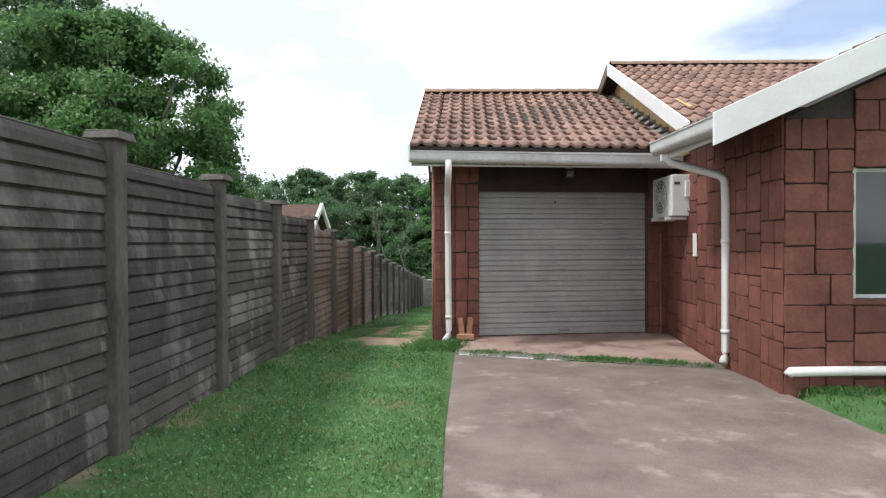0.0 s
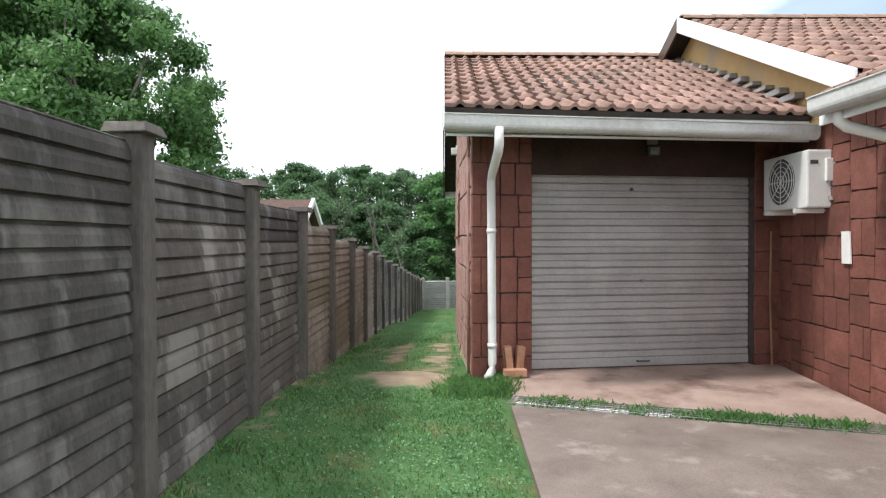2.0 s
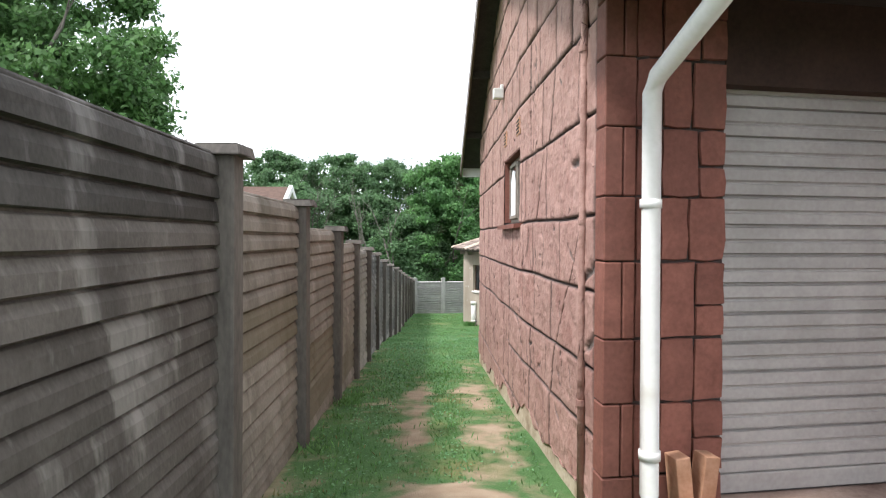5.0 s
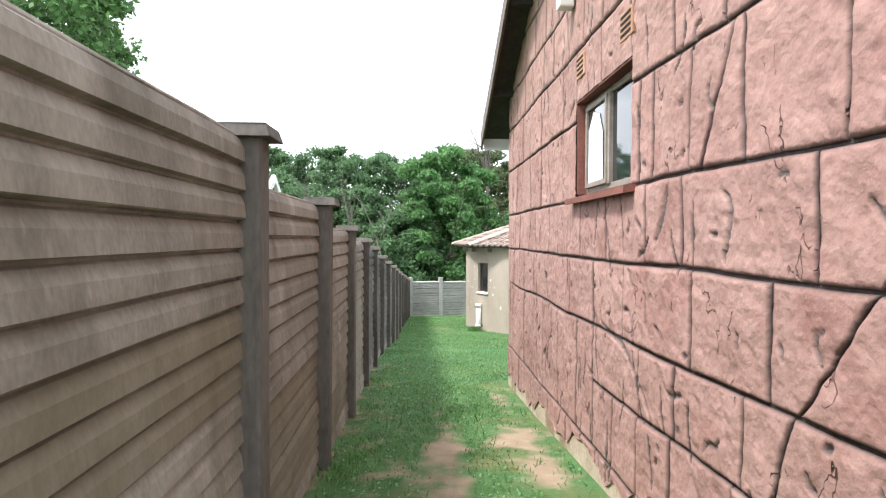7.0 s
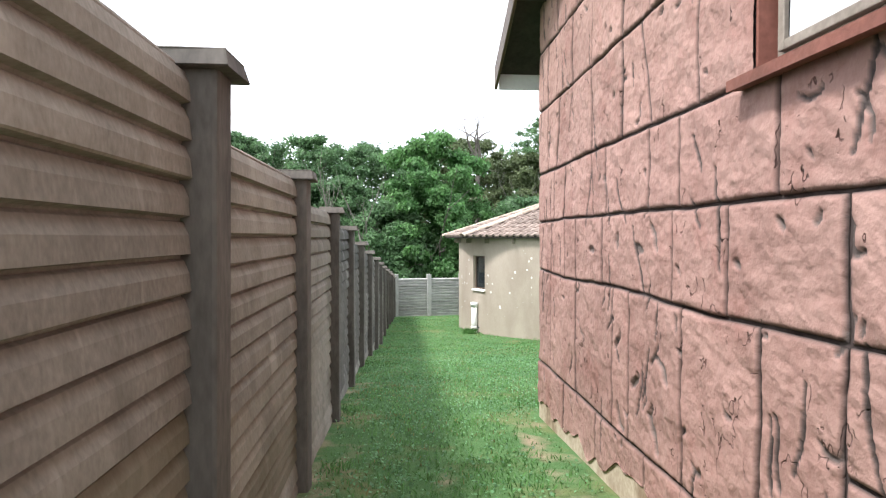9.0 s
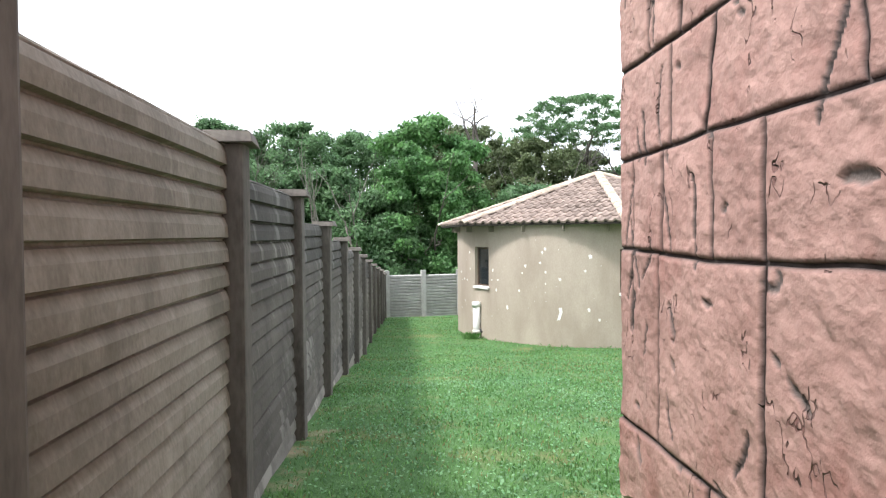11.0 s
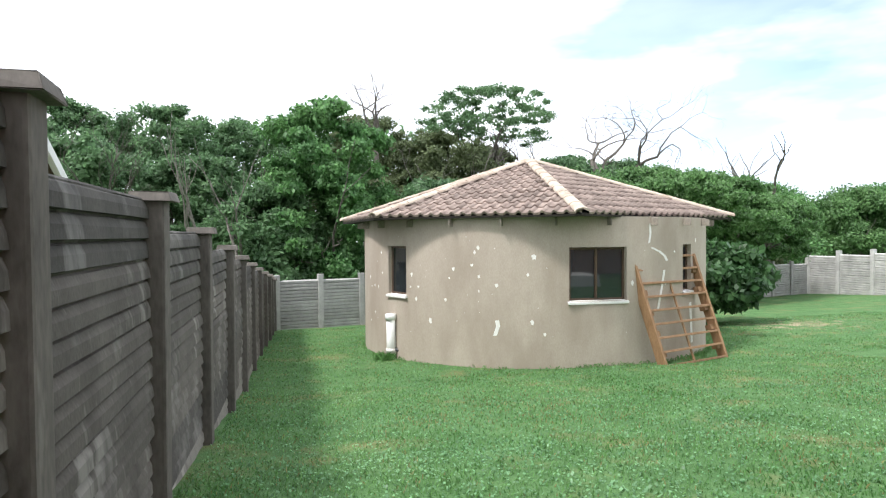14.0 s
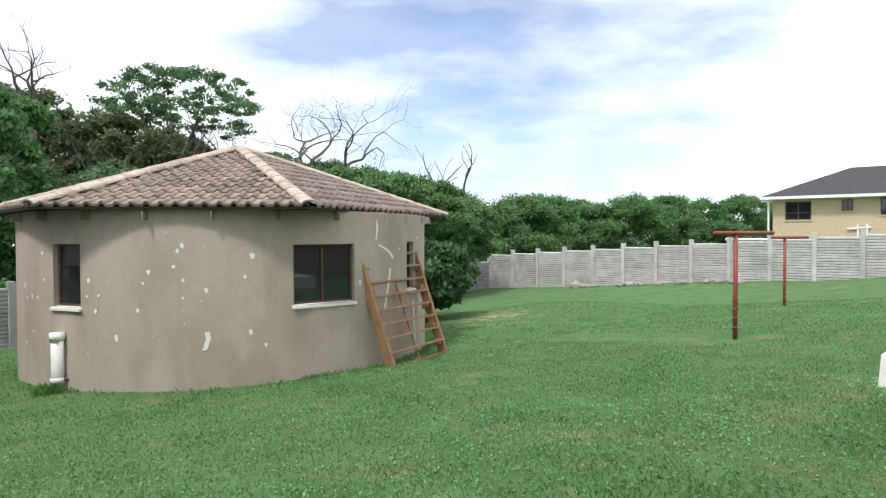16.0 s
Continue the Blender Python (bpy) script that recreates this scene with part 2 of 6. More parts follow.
M_back_wall = material("grey_concrete", (0.27, 0.265, 0.255), (0.40, 0.39, 0.375), scale=3.0, bump=0.3, vary=0.1,
                       stain=(0.20, 0.195, 0.185), stain_scale=1.0, stain_lo=0.55, stain_hi=0.8)
M_stone = material("red_stone", (0.14, 0.054, 0.040), (0.23, 0.092, 0.069), scale=5.0, bump=0.5, bump_scale=45, vary=0.14,
                   stain=(0.12, 0.055, 0.04), stain_scale=2.2, stain_lo=0.55, stain_hi=0.75, rough=0.75)
M_plaster_red = material("carved_red_plaster", (0.285, 0.162, 0.136), (0.395, 0.245, 0.209), scale=4.0, bump=0.45, bump_scale=34, vary=0.06,
                         stain=(0.25, 0.115, 0.095), stain_scale=2.5, stain_lo=0.56, stain_hi=0.78, rough=0.8, bump_dist=0.02)
add_marks(M_plaster_red, (0.17, 0.088, 0.075), scale=8.5, stretch=(1, 1, 0.6), width=0.010, cover=0.60)


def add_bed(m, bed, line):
    """The scooped beds take a smooth grey-brown, the drawn joints and cracks a dark colour."""
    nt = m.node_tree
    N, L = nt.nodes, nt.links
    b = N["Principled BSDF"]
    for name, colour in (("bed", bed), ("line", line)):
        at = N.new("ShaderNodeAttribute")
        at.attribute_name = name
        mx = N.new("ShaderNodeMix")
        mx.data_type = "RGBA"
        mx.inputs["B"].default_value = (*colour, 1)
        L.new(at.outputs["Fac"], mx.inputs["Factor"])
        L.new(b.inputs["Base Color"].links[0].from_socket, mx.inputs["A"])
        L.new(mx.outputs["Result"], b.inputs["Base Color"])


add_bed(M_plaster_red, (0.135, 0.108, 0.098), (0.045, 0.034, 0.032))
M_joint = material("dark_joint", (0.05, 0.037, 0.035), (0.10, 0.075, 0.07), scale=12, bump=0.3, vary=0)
M_plinth = material("cream_plinth", (0.38, 0.30, 0.22), (0.55, 0.47, 0.36), scale=5, bump=0.4, vary=0, stain=(0.25, 0.18, 0.12), stain_scale=3)
M_tile = material("roof_tile_clay", (0.22, 0.13, 0.102), (0.36, 0.235, 0.19), scale=5, bump=0.35, bump_scale=60, vary=0.22,
                  stain=(0.14, 0.095, 0.078), stain_scale=2.2, stain_lo=0.52, stain_hi=0.72, rough=0.8)
M_tile_dark = material("dark_brown_tile", (0.085, 0.052, 0.042), (0.15, 0.095, 0.075), scale=5, bump=0.4, vary=0, stretch=(1, 1, 3))
M_tile_pale = material("weathered_roof_tile", (0.19, 0.142, 0.122), (0.335, 0.268, 0.232), scale=5, bump=0.35, bump_scale=60, vary=0.2,
                       stain=(0.13, 0.10, 0.085), stain_scale=2.2, stain_lo=0.52, stain_hi=0.72, rough=0.85)
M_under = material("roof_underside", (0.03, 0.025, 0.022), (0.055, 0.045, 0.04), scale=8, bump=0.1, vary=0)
M_ridge = material("ridge_mortar", (0.37, 0.30, 0.24), (0.52, 0.44, 0.36), scale=8, bump=0.4, vary=0.06, stain=(0.30, 0.23, 0.18), stain_scale=3)
M_ridge_red = material("ridge_clay", (0.25, 0.16, 0.12), (0.38, 0.26, 0.20), scale=8, bump=0.4, vary=0.1)
M_white = material("white_paint", (0.74, 0.74, 0.73), (0.83, 0.83, 0.82), scale=3, rough=0.4, bump=0.05, vary=0, spec=0.4,
                   stain=(0.60, 0.58, 0.54), stain_scale=1.5, stain_lo=0.58, stain_hi=0.8)
M_gutter = material("weathered_white_gutter", (0.50, 0.50, 0.48), (0.64, 0.64, 0.62), scale=2.5, rough=0.45, bump=0.05, vary=0, spec=0.4,
                    stain=(0.36, 0.34, 0.30), stain_scale=1.8, stain_lo=0.52, stain_hi=0.75)
M_pipe = material("white_plastic_pipe", (0.70, 0.69, 0.66), (0.80, 0.79, 0.77), scale=4, rough=0.38, bump=0.03, vary=0, spec=0.4,
                  stain=(0.55, 0.50, 0.43), stain_scale=2.5, stain_lo=0.6, stain_hi=0.8)
M_yellow = material("ochre_gable_plaster", (0.50, 0.33, 0.15), (0.60, 0.42, 0.21), scale=3, bump=0.15, vary=0, stain=(0.42, 0.33, 0.22), stain_scale=1.5)
M_flash = material("grey_flashing", (0.24, 0.235, 0.23), (0.36, 0.35, 0.34), scale=6, bump=0.2, vary=0.05)
M_door = material("roller_door_steel", (0.32, 0.30, 0.287), (0.41, 0.388, 0.37), scale=2.5, rough=0.5, bump=0.05, vary=0.05, metal=0.0, spec=0.4,
                  stain=(0.26, 0.24, 0.225), stain_scale=1.2, stain_lo=0.5, stain_hi=0.75)
M_slab = material("driveway_concrete", (0.13, 0.10, 0.085), (0.24, 0.192, 0.165), scale=1.6, bump=0.25, bump_scale=90, vary=0,
                  stain=(0.36, 0.31, 0.27), stain_scale=2.0, stain_lo=0.56, stain_hi=0.72, rough=0.8)
M_apron = material("apron_concrete", (0.27, 0.185, 0.15), (0.43, 0.32, 0.27), scale=1.8, bump=0.3, bump_scale=90, vary=0,
                   stain=(0.15, 0.095, 0.078), stain_scale=1.7, stain_lo=0.50, stain_hi=0.66, rough=0.75)
# near-black brown: the shade below the eave is put into this colour
M_lintel = material("eave_shade_lintel", (0.035, 0.021, 0.017), (0.065, 0.038, 0.030), scale=4, bump=0.3, vary=0)
M_dark = material("dark_void", (0.01, 0.01, 0.01), (0.02, 0.02, 0.02), bump=0, vary=0)
M_brown = material("brown_window_frame", (0.07, 0.045, 0.03), (0.12, 0.075, 0.05), scale=10, rough=0.5, bump=0.1, vary=0)
M_timber_frame = material("weathered_grey_frame", (0.20, 0.17, 0.14), (0.30, 0.26, 0.22), scale=10, rough=0.6, bump=0.1, vary=0)
M_render = material("rondavel_render", (0.36, 0.30, 0.245), (0.47, 0.405, 0.34), scale=1.3, bump=0.2, bump_scale=70, vary=0, stretch=(1, 1, 0.45),
                    stain=(0.30, 0.245, 0.195), stain_scale=1.0, stain_lo=0.48, stain_hi=0.75, rough=0.9)
M_patch = material("white_filler", (0.72, 0.70, 0.66), (0.82, 0.80, 0.77), bump=0.3, vary=0)
M_wood = material("orange_brown_timber", (0.18, 0.10, 0.052), (0.32, 0.19, 0.105), scale=4, bump=0.3, vary=0.18, stretch=(4, 4, 0.6), rough=0.75)
M_red_steel = material("red_painted_steel", (0.22, 0.045, 0.035), (0.33, 0.08, 0.06), scale=9, rough=0.5, bump=0.15, vary=0, stain=(0.16, 0.07, 0.04), stain_scale=6)
M_bark = material("grey_bark", (0.07, 0.06, 0.05), (0.16, 0.145, 0.125), scale=5, bump=0.6, bump_scale=25, vary=0.15, stretch=(1, 1, 0.3))
M_dead = material("bleached_dead_wood", (0.15, 0.135, 0.12), (0.27, 0.25, 0.225), scale=5, bump=0.4, vary=0.1)
M_ac = material("white_enamel", (0.66, 0.66, 0.63), (0.74, 0.74, 0.71), scale=3, rough=0.45, bump=0.02, vary=0)
M_grey = material("dark_grey_plastic", (0.05, 0.05, 0.05), (0.09, 0.09, 0.09), scale=9, rough=0.5, bump=0.05, vary=0)
M_steel = material("galvanised_steel", (0.20, 0.19, 0.18), (0.32, 0.31, 0.29), scale=12, rough=0.5, metal=0.6, bump=0.1, vary=0.1)
M_brick = material("loose_brick", (0.33, 0.17, 0.10), (0.46, 0.26, 0.17), scale=12, bump=0.4, vary=0.15)
M_rock = material("pale_rock", (0.20, 0.18, 0.155), (0.34, 0.31, 0.27), scale=6, bump=0.5, vary=0.12)
M_brickwall = material("yellow_face_brick", (0.46, 0.36, 0.245), (0.57, 0.465, 0.33), scale=8, bump=0.2, vary=0)
M_slate = material("charcoal_roof", (0.035, 0.035, 0.037), (0.07, 0.07, 0.073), scale=4, bump=0.3, vary=0, stretch=(1, 1, 4))
M_curtain = material("white_curtain", (0.62, 0.63, 0.66), (0.75, 0.76, 0.78), scale=3, bump=0.1, vary=0)
M_leaf_a = leaf_material("leaf_bright", (0.072, 0.178, 0.060), (0.150, 0.300, 0.102))
M_leaf_b = leaf_material("leaf_deep", (0.078, 0.155, 0.072), (0.152, 0.265, 0.120))
M_leaf_c = leaf_material("leaf_olive", (0.090, 0.122, 0.056), (0.155, 0.192, 0.090))
M_leaf_d = leaf_material("leaf_fresh", (0.080, 0.168, 0.058), (0.150, 0.280, 0.098))
M_leaf_bush = leaf_material("leaf_glossy", (0.040, 0.096, 0.036), (0.085, 0.172, 0.064), rough=0.36)
M_clover = leaf_material("clover_leaf", (0.088, 0.215, 0.085), (0.185, 0.350, 0.170), rough=0.42, through_light=0.35)
M_blade = leaf_material("grass_blade", (0.088, 0.212, 0.058), (0.168, 0.320, 0.108), rough=0.6, through_light=0.5)
M_blade_dry = leaf_material("dry_blade", (0.20, 0.19, 0.07), (0.30, 0.26, 0.12), rough=0.7)

glass = bpy.data.materials.new("window_glass")
glass.use_nodes = True
_b = glass.node_tree.nodes["Principled BSDF"]
_b.inputs["Base Color"].default_value = (0.02, 0.025, 0.028, 1)
_b.inputs["Roughness"].default_value = 0.04
_b.inputs["Specular IOR Level"].default_value = 0.7
_b.inputs["Coat Weight"].default_value = 0.3


# ---- small builders ----
def mesh_from(name, verts, faces, mat, smooth=False):
    me = bpy.data.meshes.new(name)
    me.from_pydata([tuple(v) for v in verts], [], [tuple(f) for f in faces])
    me.materials.append(mat)
    if smooth:
        me.polygons.foreach_set("use_smooth", [True] * len(me.polygons))
    me.update()
    return me


def obj(name, me, parent=None, m=None, label=""):
    ob = new(name, me)
    if parent is not None:
        ob.parent = parent
    if m is not None:
        ob.matrix_basis = m
    if label:
        ob["label"] = label
    return ob


def bm_mesh(name, bm, mat, smooth=False):
    bmesh.ops.recalc_face_normals(bm, faces=bm.faces)
    me = bpy.data.meshes.new(name)
    bm.to_mesh(me)
    bm.free()
    me.materials.append(mat)
    if smooth:
        me.polygons.foreach_set("use_smooth", [True] * len(me.polygons))
    return me


def part(name, bm, mat, parent, label="", m=None, smooth=False):
    return obj(name, bm_mesh(name, bm, mat, smooth), parent, m, label)


def thing(name, m, label, category, group="", kind=""):
    ob = new(name)
    ob.empty_display_size = 0.2
    ob.matrix_basis = m
    return tagged(ob, label, category, group, kind)


def add_box(bm, lo, hi, bevel=0.0):
    s = Vector(hi) - Vector(lo)
    c = (Vector(hi) + Vector(lo)) / 2
    r = bmesh.ops.create_cube(bm, size=1.0, matrix=Matrix.Translation(c) @ Matrix.Diagonal((*s, 1)))
    if bevel:
        es = list({e for v in r["verts"] for e in v.link_edges})
        bmesh.ops.bevel(bm, geom=es, offset=bevel, segments=2, affect="EDGES", profile=0.6)
    return bm


def box(lo, hi, bevel=0.0):
    return add_box(bmesh.new(), lo, hi, bevel)


def add_prism(bm, poly, d):
    """Extrude a closed polygon of 3D points by the vector d."""
    d = Vector(d)
    a = [bm.verts.new(Vector(p)) for p in poly]
    b = [bm.verts.new(Vector(p) + d) for p in poly]
    n = len(a)
    bm.faces.new(a)
    bm.faces.new(b[::-1])
    for i in range(n):
        bm.faces.new((a[i], b[i], b[(i + 1) % n], a[(i + 1) % n]))
    return bm


def prism(poly, d):
    return add_prism(bmesh.new(), poly, d)


def add_tube(bm, pts, radii, seg=10, caps=True):
    """A tube along points, with its own radius at each."""
    pts = [Vector(p) for p in pts]
    if not isinstance(radii, (list, tuple)):
        radii = [radii] * len(pts)
    rings = []
    up = Vector((0.31, 0.17, 0.93))
    for i, p in enumerate(pts):
        d = (pts[min(i + 1, len(pts) - 1)] - pts[max(i - 1, 0)]).normalized()
        x = d.cross(up)
        if x.length < 0.2:
            x = d.cross(Vector((1, 0, 0)))
        x.normalize()
        y = d.cross(x)
        rings.append([bm.verts.new(p + (x * math.cos(a) + y * math.sin(a)) * radii[i]) for a in (2 * math.pi * k / seg for k in range(seg))])
    for r0, r1 in zip(rings, rings[1:]):
        for k in range(seg):
            bm.faces.new((r0[k], r0[(k + 1) % seg], r1[(k + 1) % seg], r1[k]))
    if caps:
        bm.faces.new(rings[0][::-1])
        bm.faces.new(rings[-1])
    return bm


def tube(pts, radii, seg=10):
    return add_tube(bmesh.new(), pts, radii, seg)


def lerp_table(table, v):
    for (a, fa), (b, fb) in zip(table, table[1:]):
        if v <= b:
            k = max(0.0, (v - a) / (b - a))
            return fa + (fb - fa) * k
    return table[-1][1]


# ---- ground ----
GROUND = ((-40, 0.5), (-8, 0.12), (0, 0.06), (6, -0.01), (8, -0.10), (9.5, -0.17), (11, -0.29), (12.5, -0.43), (14, -0.54), (17, -0.76),
          (19, -0.98), (22, -1.35), (25, -1.47), (31.6, -2.02), (45, -2.9), (80, -4.0), (400, -5.0))


def ground_z(x, y):
    z = lerp_table(GROUND, y) + 0.012 * max(0.0, min(x, 24) - 5)
    if y < 8.2:
        z += 0.08 * min(1.0, max(0.0, (-0.5 - x) / 1.2))
    return z + 0.018 * noise.noise((x * 0.8, y * 0.8, 0))

def ground_material():
    m = material("lawn_soil", (0.052, 0.120, 0.042), (0.126, 0.232, 0.090), scale=2.6, bump=0.9, bump_scale=110, vary=0, rough=0.95, spec=0.1,
                 stain=(0.21, 0.19, 0.088), stain_scale=1.5, stain_lo=0.53, stain_hi=0.74, fine=0.55, bump_dist=0.03)
    nt = m.node_tree
    N, L = nt.nodes, nt.links
    b = N["Principled BSDF"]
    at = N.new("ShaderNodeAttribute")
    at.attribute_name = "bare"
    nz = N.new("ShaderNodeTexNoise")
    nz.inputs["Scale"].default_value, nz.inputs["Detail"].default_value = 3.5, 6
    geo = N.new("ShaderNodeNewGeometry")
    L.new(geo.outputs["Position"], nz.inputs["Vector"])
    add = N.new("ShaderNodeMath")
    L.new(at.outputs["Fac"], add.inputs[0])
    L.new(nz.outputs["Fac"], add.inputs[1])
    mr = N.new("ShaderNodeMapRange")
    mr.inputs["From Min"].default_value, mr.inputs["From Max"].default_value = 0.78, 1.02
    L.new(add.outputs[0], mr.inputs["Value"])
    rp = N.new("ShaderNodeValToRGB")
    rp.color_ramp.elements[0].color, rp.color_ramp.elements[1].color = (0.22, 0.15, 0.098, 1), (0.52, 0.415, 0.305, 1)
    n2 = N.new("ShaderNodeTexNoise")
    n2.inputs["Scale"].default_value, n2.inputs["Detail"].default_value = 6, 8
    L.new(geo.outputs["Position"], n2.inputs["Vector"])
    L.new(n2.outputs["Fac"], rp.inputs["Fac"])
    mx = N.new("ShaderNodeMix")
    mx.data_type = "RGBA"
    L.new(mr.outputs["Result"], mx.inputs["Factor"])
    L.new(b.inputs["Base Color"].links[0].from_socket, mx.inputs["A"])
    L.new(rp.outputs["Color"], mx.inputs["B"])
    L.new(mx.outputs["Result"], b.inputs["Base Color"])
    return m


M_ground = ground_material()


def in_slab(x, y):
    return 0.08 < x < 3.05 and y < 8.3


def bareness(x, y):
    """Trodden earth in the passage, the sand heap by the corner, worn lawn."""
    v = 0.0
    k = 0.75 + 0.55 * noise.noise((x * 2.6, y * 1.5, 4)) + 0.35 * noise.noise((x * 7, y * 5, 6))
    run = math.exp(-((y - 10.3) / 2.3) ** 4)
    v = max(v, 0.74 * run * k * max(math.exp(-((x + 1.02) / 0.20) ** 2), math.exp(-((x + 0.48) / 0.22) ** 2), 0.35))
    v = max(v, 0.95 * math.exp(-(((x + 0.80 + 0.28 * noise.noise((x * 3, y * 3, 11))) / 0.50) ** 2 + ((y - 8.0 + 0.28 * noise.noise((x * 3, y * 3, 15))) / 0.50) ** 2) ** 2))
    v = max(v, 0.40 * math.exp(-((x + 0.35) / 0.2) ** 2) if 8.3 < y < 14 else 0)
    v = max(v, 0.33 * math.exp(-((x + 1.75) / 0.3) ** 2) if y < 16 else 0)
    v = max(v, 0.38 * math.exp(-((x - 9.8) / 2.2) ** 2 - ((y - 25.0) / 1.4) ** 2))
    return v


def build_ground():
    xs = [-300, -120, -60, -30, -15, -8, -5] + [-4 + 0.2 * i for i in range(61)] + [8.5 + 0.5 * i for i in range(36)] + [28, 34, 45, 70, 120, 300]
    ys = [-200, -80, -40, -20, -10] + [-6 + 0.2 * i for i in range(186)] + [31.5 + 0.75 * i for i in range(20)] + [50, 60, 80, 120, 200, 500]
    verts, bare = [], []
    for y in ys:
        for x in xs:
            z = ground_z(x, y)
            if in_slab(x, y) and y < 8:
                z = -0.09
            if 3.0 < x < 14 and 5.0 < y < 13.9 or (0.2 < x < 14 and 8.2 < y < 13.9):
                z -= 0.3
            d = math.hypot((x + 0.75) / 0.55, (y - 8.0) / 0.5)
            z += 0.07 * math.exp(-d ** 4)
            verts.append((x, y, z))
            bare.append(bareness(x, y))
    nx = len(xs)
    faces = [(j * nx + i, j * nx + i + 1, (j + 1) * nx + i + 1, (j + 1) * nx + i) for j in range(len(ys) - 1) for i in range(nx - 1)]
    me = mesh_from("ground", verts, faces, M_ground, smooth=True)
    at = me.attributes.new("bare", "FLOAT", "POINT")
    at.data.foreach_set("value", bare)
    ob = obj("ground", me)
    tagged(ob, "green mown lawn on sloping ground with bare earth patches", "lawn", kind="structure")


build_ground()


def build_grass():
    rng = np.random.default_rng(4)
    V, F, DV, DF, CV, CF = [], [], [], [], [], []

    def blades(x0, x1, y0, y1, density, h, w, tuft):
        n = int((x1 - x0) * (y1 - y0) * density)
        px, py = rng.uniform(x0, x1, n), rng.uniform(y0, y1, n)
        for x, y in zip(px, py):
            if in_slab(x, y) or (x > -0.22 and 8 < y < 14.1) or (x > 3 and 4.9 < y < 14) or math.hypot(x - 3.57, y - 25.2) < 3.15:
                continue
            b = bareness(x, y)
            k = noise.noise((x * 1.4, y * 1.4, 7)) * 0.5 + 0.5
            if rng.random() < (b * 2.1 if b > 0.05 else 0) or rng.random() > 0.45 + 0.75 * k:
                continue
            z = ground_z(x, y) - 0.006
            a = rng.uniform(0, 2 * math.pi)
            hh = h * rng.uniform(0.5, 1.25) * (0.7 + 0.6 * k)
            lean = hh * rng.uniform(0.15, 0.9)
            ca, sa = math.cos(a), math.sin(a)
            wx, wy = -sa * w * 0.5, ca * w * 0.5
            if rng.random() < (1.0 if w < 0.010 else 0.75) * (0.26 + 0.5 * max(0.0, noise.noise((x * 1.1, y * 1.1, 21)))):
                r, zt, sl = rng.uniform(0.6, 1.2) * max(0.0105, w * 0.85), z + hh * rng.uniform(0.5, 1.05), rng.normal(0, 0.45, 2)
                i = len(CV)
                CV.extend((x + dx * r, y + dy * r, zt + r * (dx * sl[0] + dy * sl[1])) for dx, dy in ((ca, sa), (-sa * 0.8, ca * 0.8), (-ca, -sa), (sa * 0.8, -ca * 0.8)))
                CF.append((i, i + 1, i + 2, i + 3))
                continue
            A, B = (DV, DF) if rng.random() < 0.05 + 0.5 * max(0.0, noise.noise((x * 0.55, y * 0.55, 3)) + 0.4 * noise.noise((x * 2.1, y * 2.1, 9))) else (V, F)
            i = len(A)
            A.extend(((x - wx, y - wy, z), (x + wx, y + wy, z), (x + ca * lean * 0.45 + wx * 0.8, y + sa * lean * 0.45 + wy * 0.8, z + hh * 0.7),
                      (x + ca * lean, y + sa * lean, z + hh)))
            B.append((i, i + 1, i + 2, i + 3))

    blades(-1.75, 0.12, -1.5, 8.6, 2600, 0.034, 0.0085, 1)
    blades(-1.75, -0.2, 8.6, 14.2, 2300, 0.034, 0.0085, 1)
    blades(3.05, 6.0, 1.0, 4.9, 500, 0.05, 0.012, 1)
    blades(-1.75, 5.0, 14.2, 18.0, 2600, 0.030, 0.0085, 1)
    blades(-1.7, 7.0, 18.0, 19.6, 2100, 0.028, 0.0095, 1)
    blades(-1.7, 7.0, 19.6, 21.5, 1600, 0.027, 0.0110, 1)
    blades(5.0, 8.0, 14.2, 18.0, 1100, 0.026, 0.011, 1)
    blades(8.0, 14.0, 14.5, 22.0, 800, 0.028, 0.014, 1)
    blades(-1.7, 14.0, 21.5, 27.0, 700, 0.028, 0.015, 1)
    blades(-1.5, 1.2, 27.0, 31.2, 600, 0.028, 0.016, 1)
    ob = obj("grass", mesh_from("grass", V, F, M_blade))
    tagged(ob, "short bright green lawn grass blades", "grass", kind="stuff")
    ob = obj("clover", mesh_from("clover", CV, CF, M_clover))
    tagged(ob, "small bluish green clover leaves in the lawn", "clover", kind="stuff")
    ob = obj("dry_grass", mesh_from("dry_grass", DV, DF, M_blade_dry))
    tagged(ob, "straw-coloured dry blades among the lawn", "grass", kind="stuff")
    # longer weeds at the garage corner and in the drain
    V.clear(), F.clear()
    WV, WF = [], []

    def tuft(cx, cy, r, n, h):
        for _ in range(n):
            x, y = rng.normal(cx, r), rng.normal(cy, r)
            z = max(ground_z(x, y), -0.05 if in_slab(x, y) else -9) - 0.01
            a, hh = rng.uniform(0, 6.283), h * rng.uniform(0.4, 1.2)
            ca, sa, w = math.cos(a), math.sin(a), rng.uniform(0.003, 0.006)
            ln = hh * rng.uniform(0.2, 1.0)
            i = len(WV)
            WV.extend(((x - sa * w, y + ca * w, z), (x + sa * w, y - ca * w, z), (x + ca * ln * .5 + sa * w, y + sa * ln * .5 - ca * w, z + hh * .75), (x + ca * ln, y + sa * ln, z + hh)))
            WF.append((i, i + 1, i + 2, i + 3))

    for k in range(46):
        t = rng.random()
        tuft(0.35 + 2.5 * t, 7.03 - 0.93 * t + rng.normal(0, 0.05), 0.05, 60, 0.06)
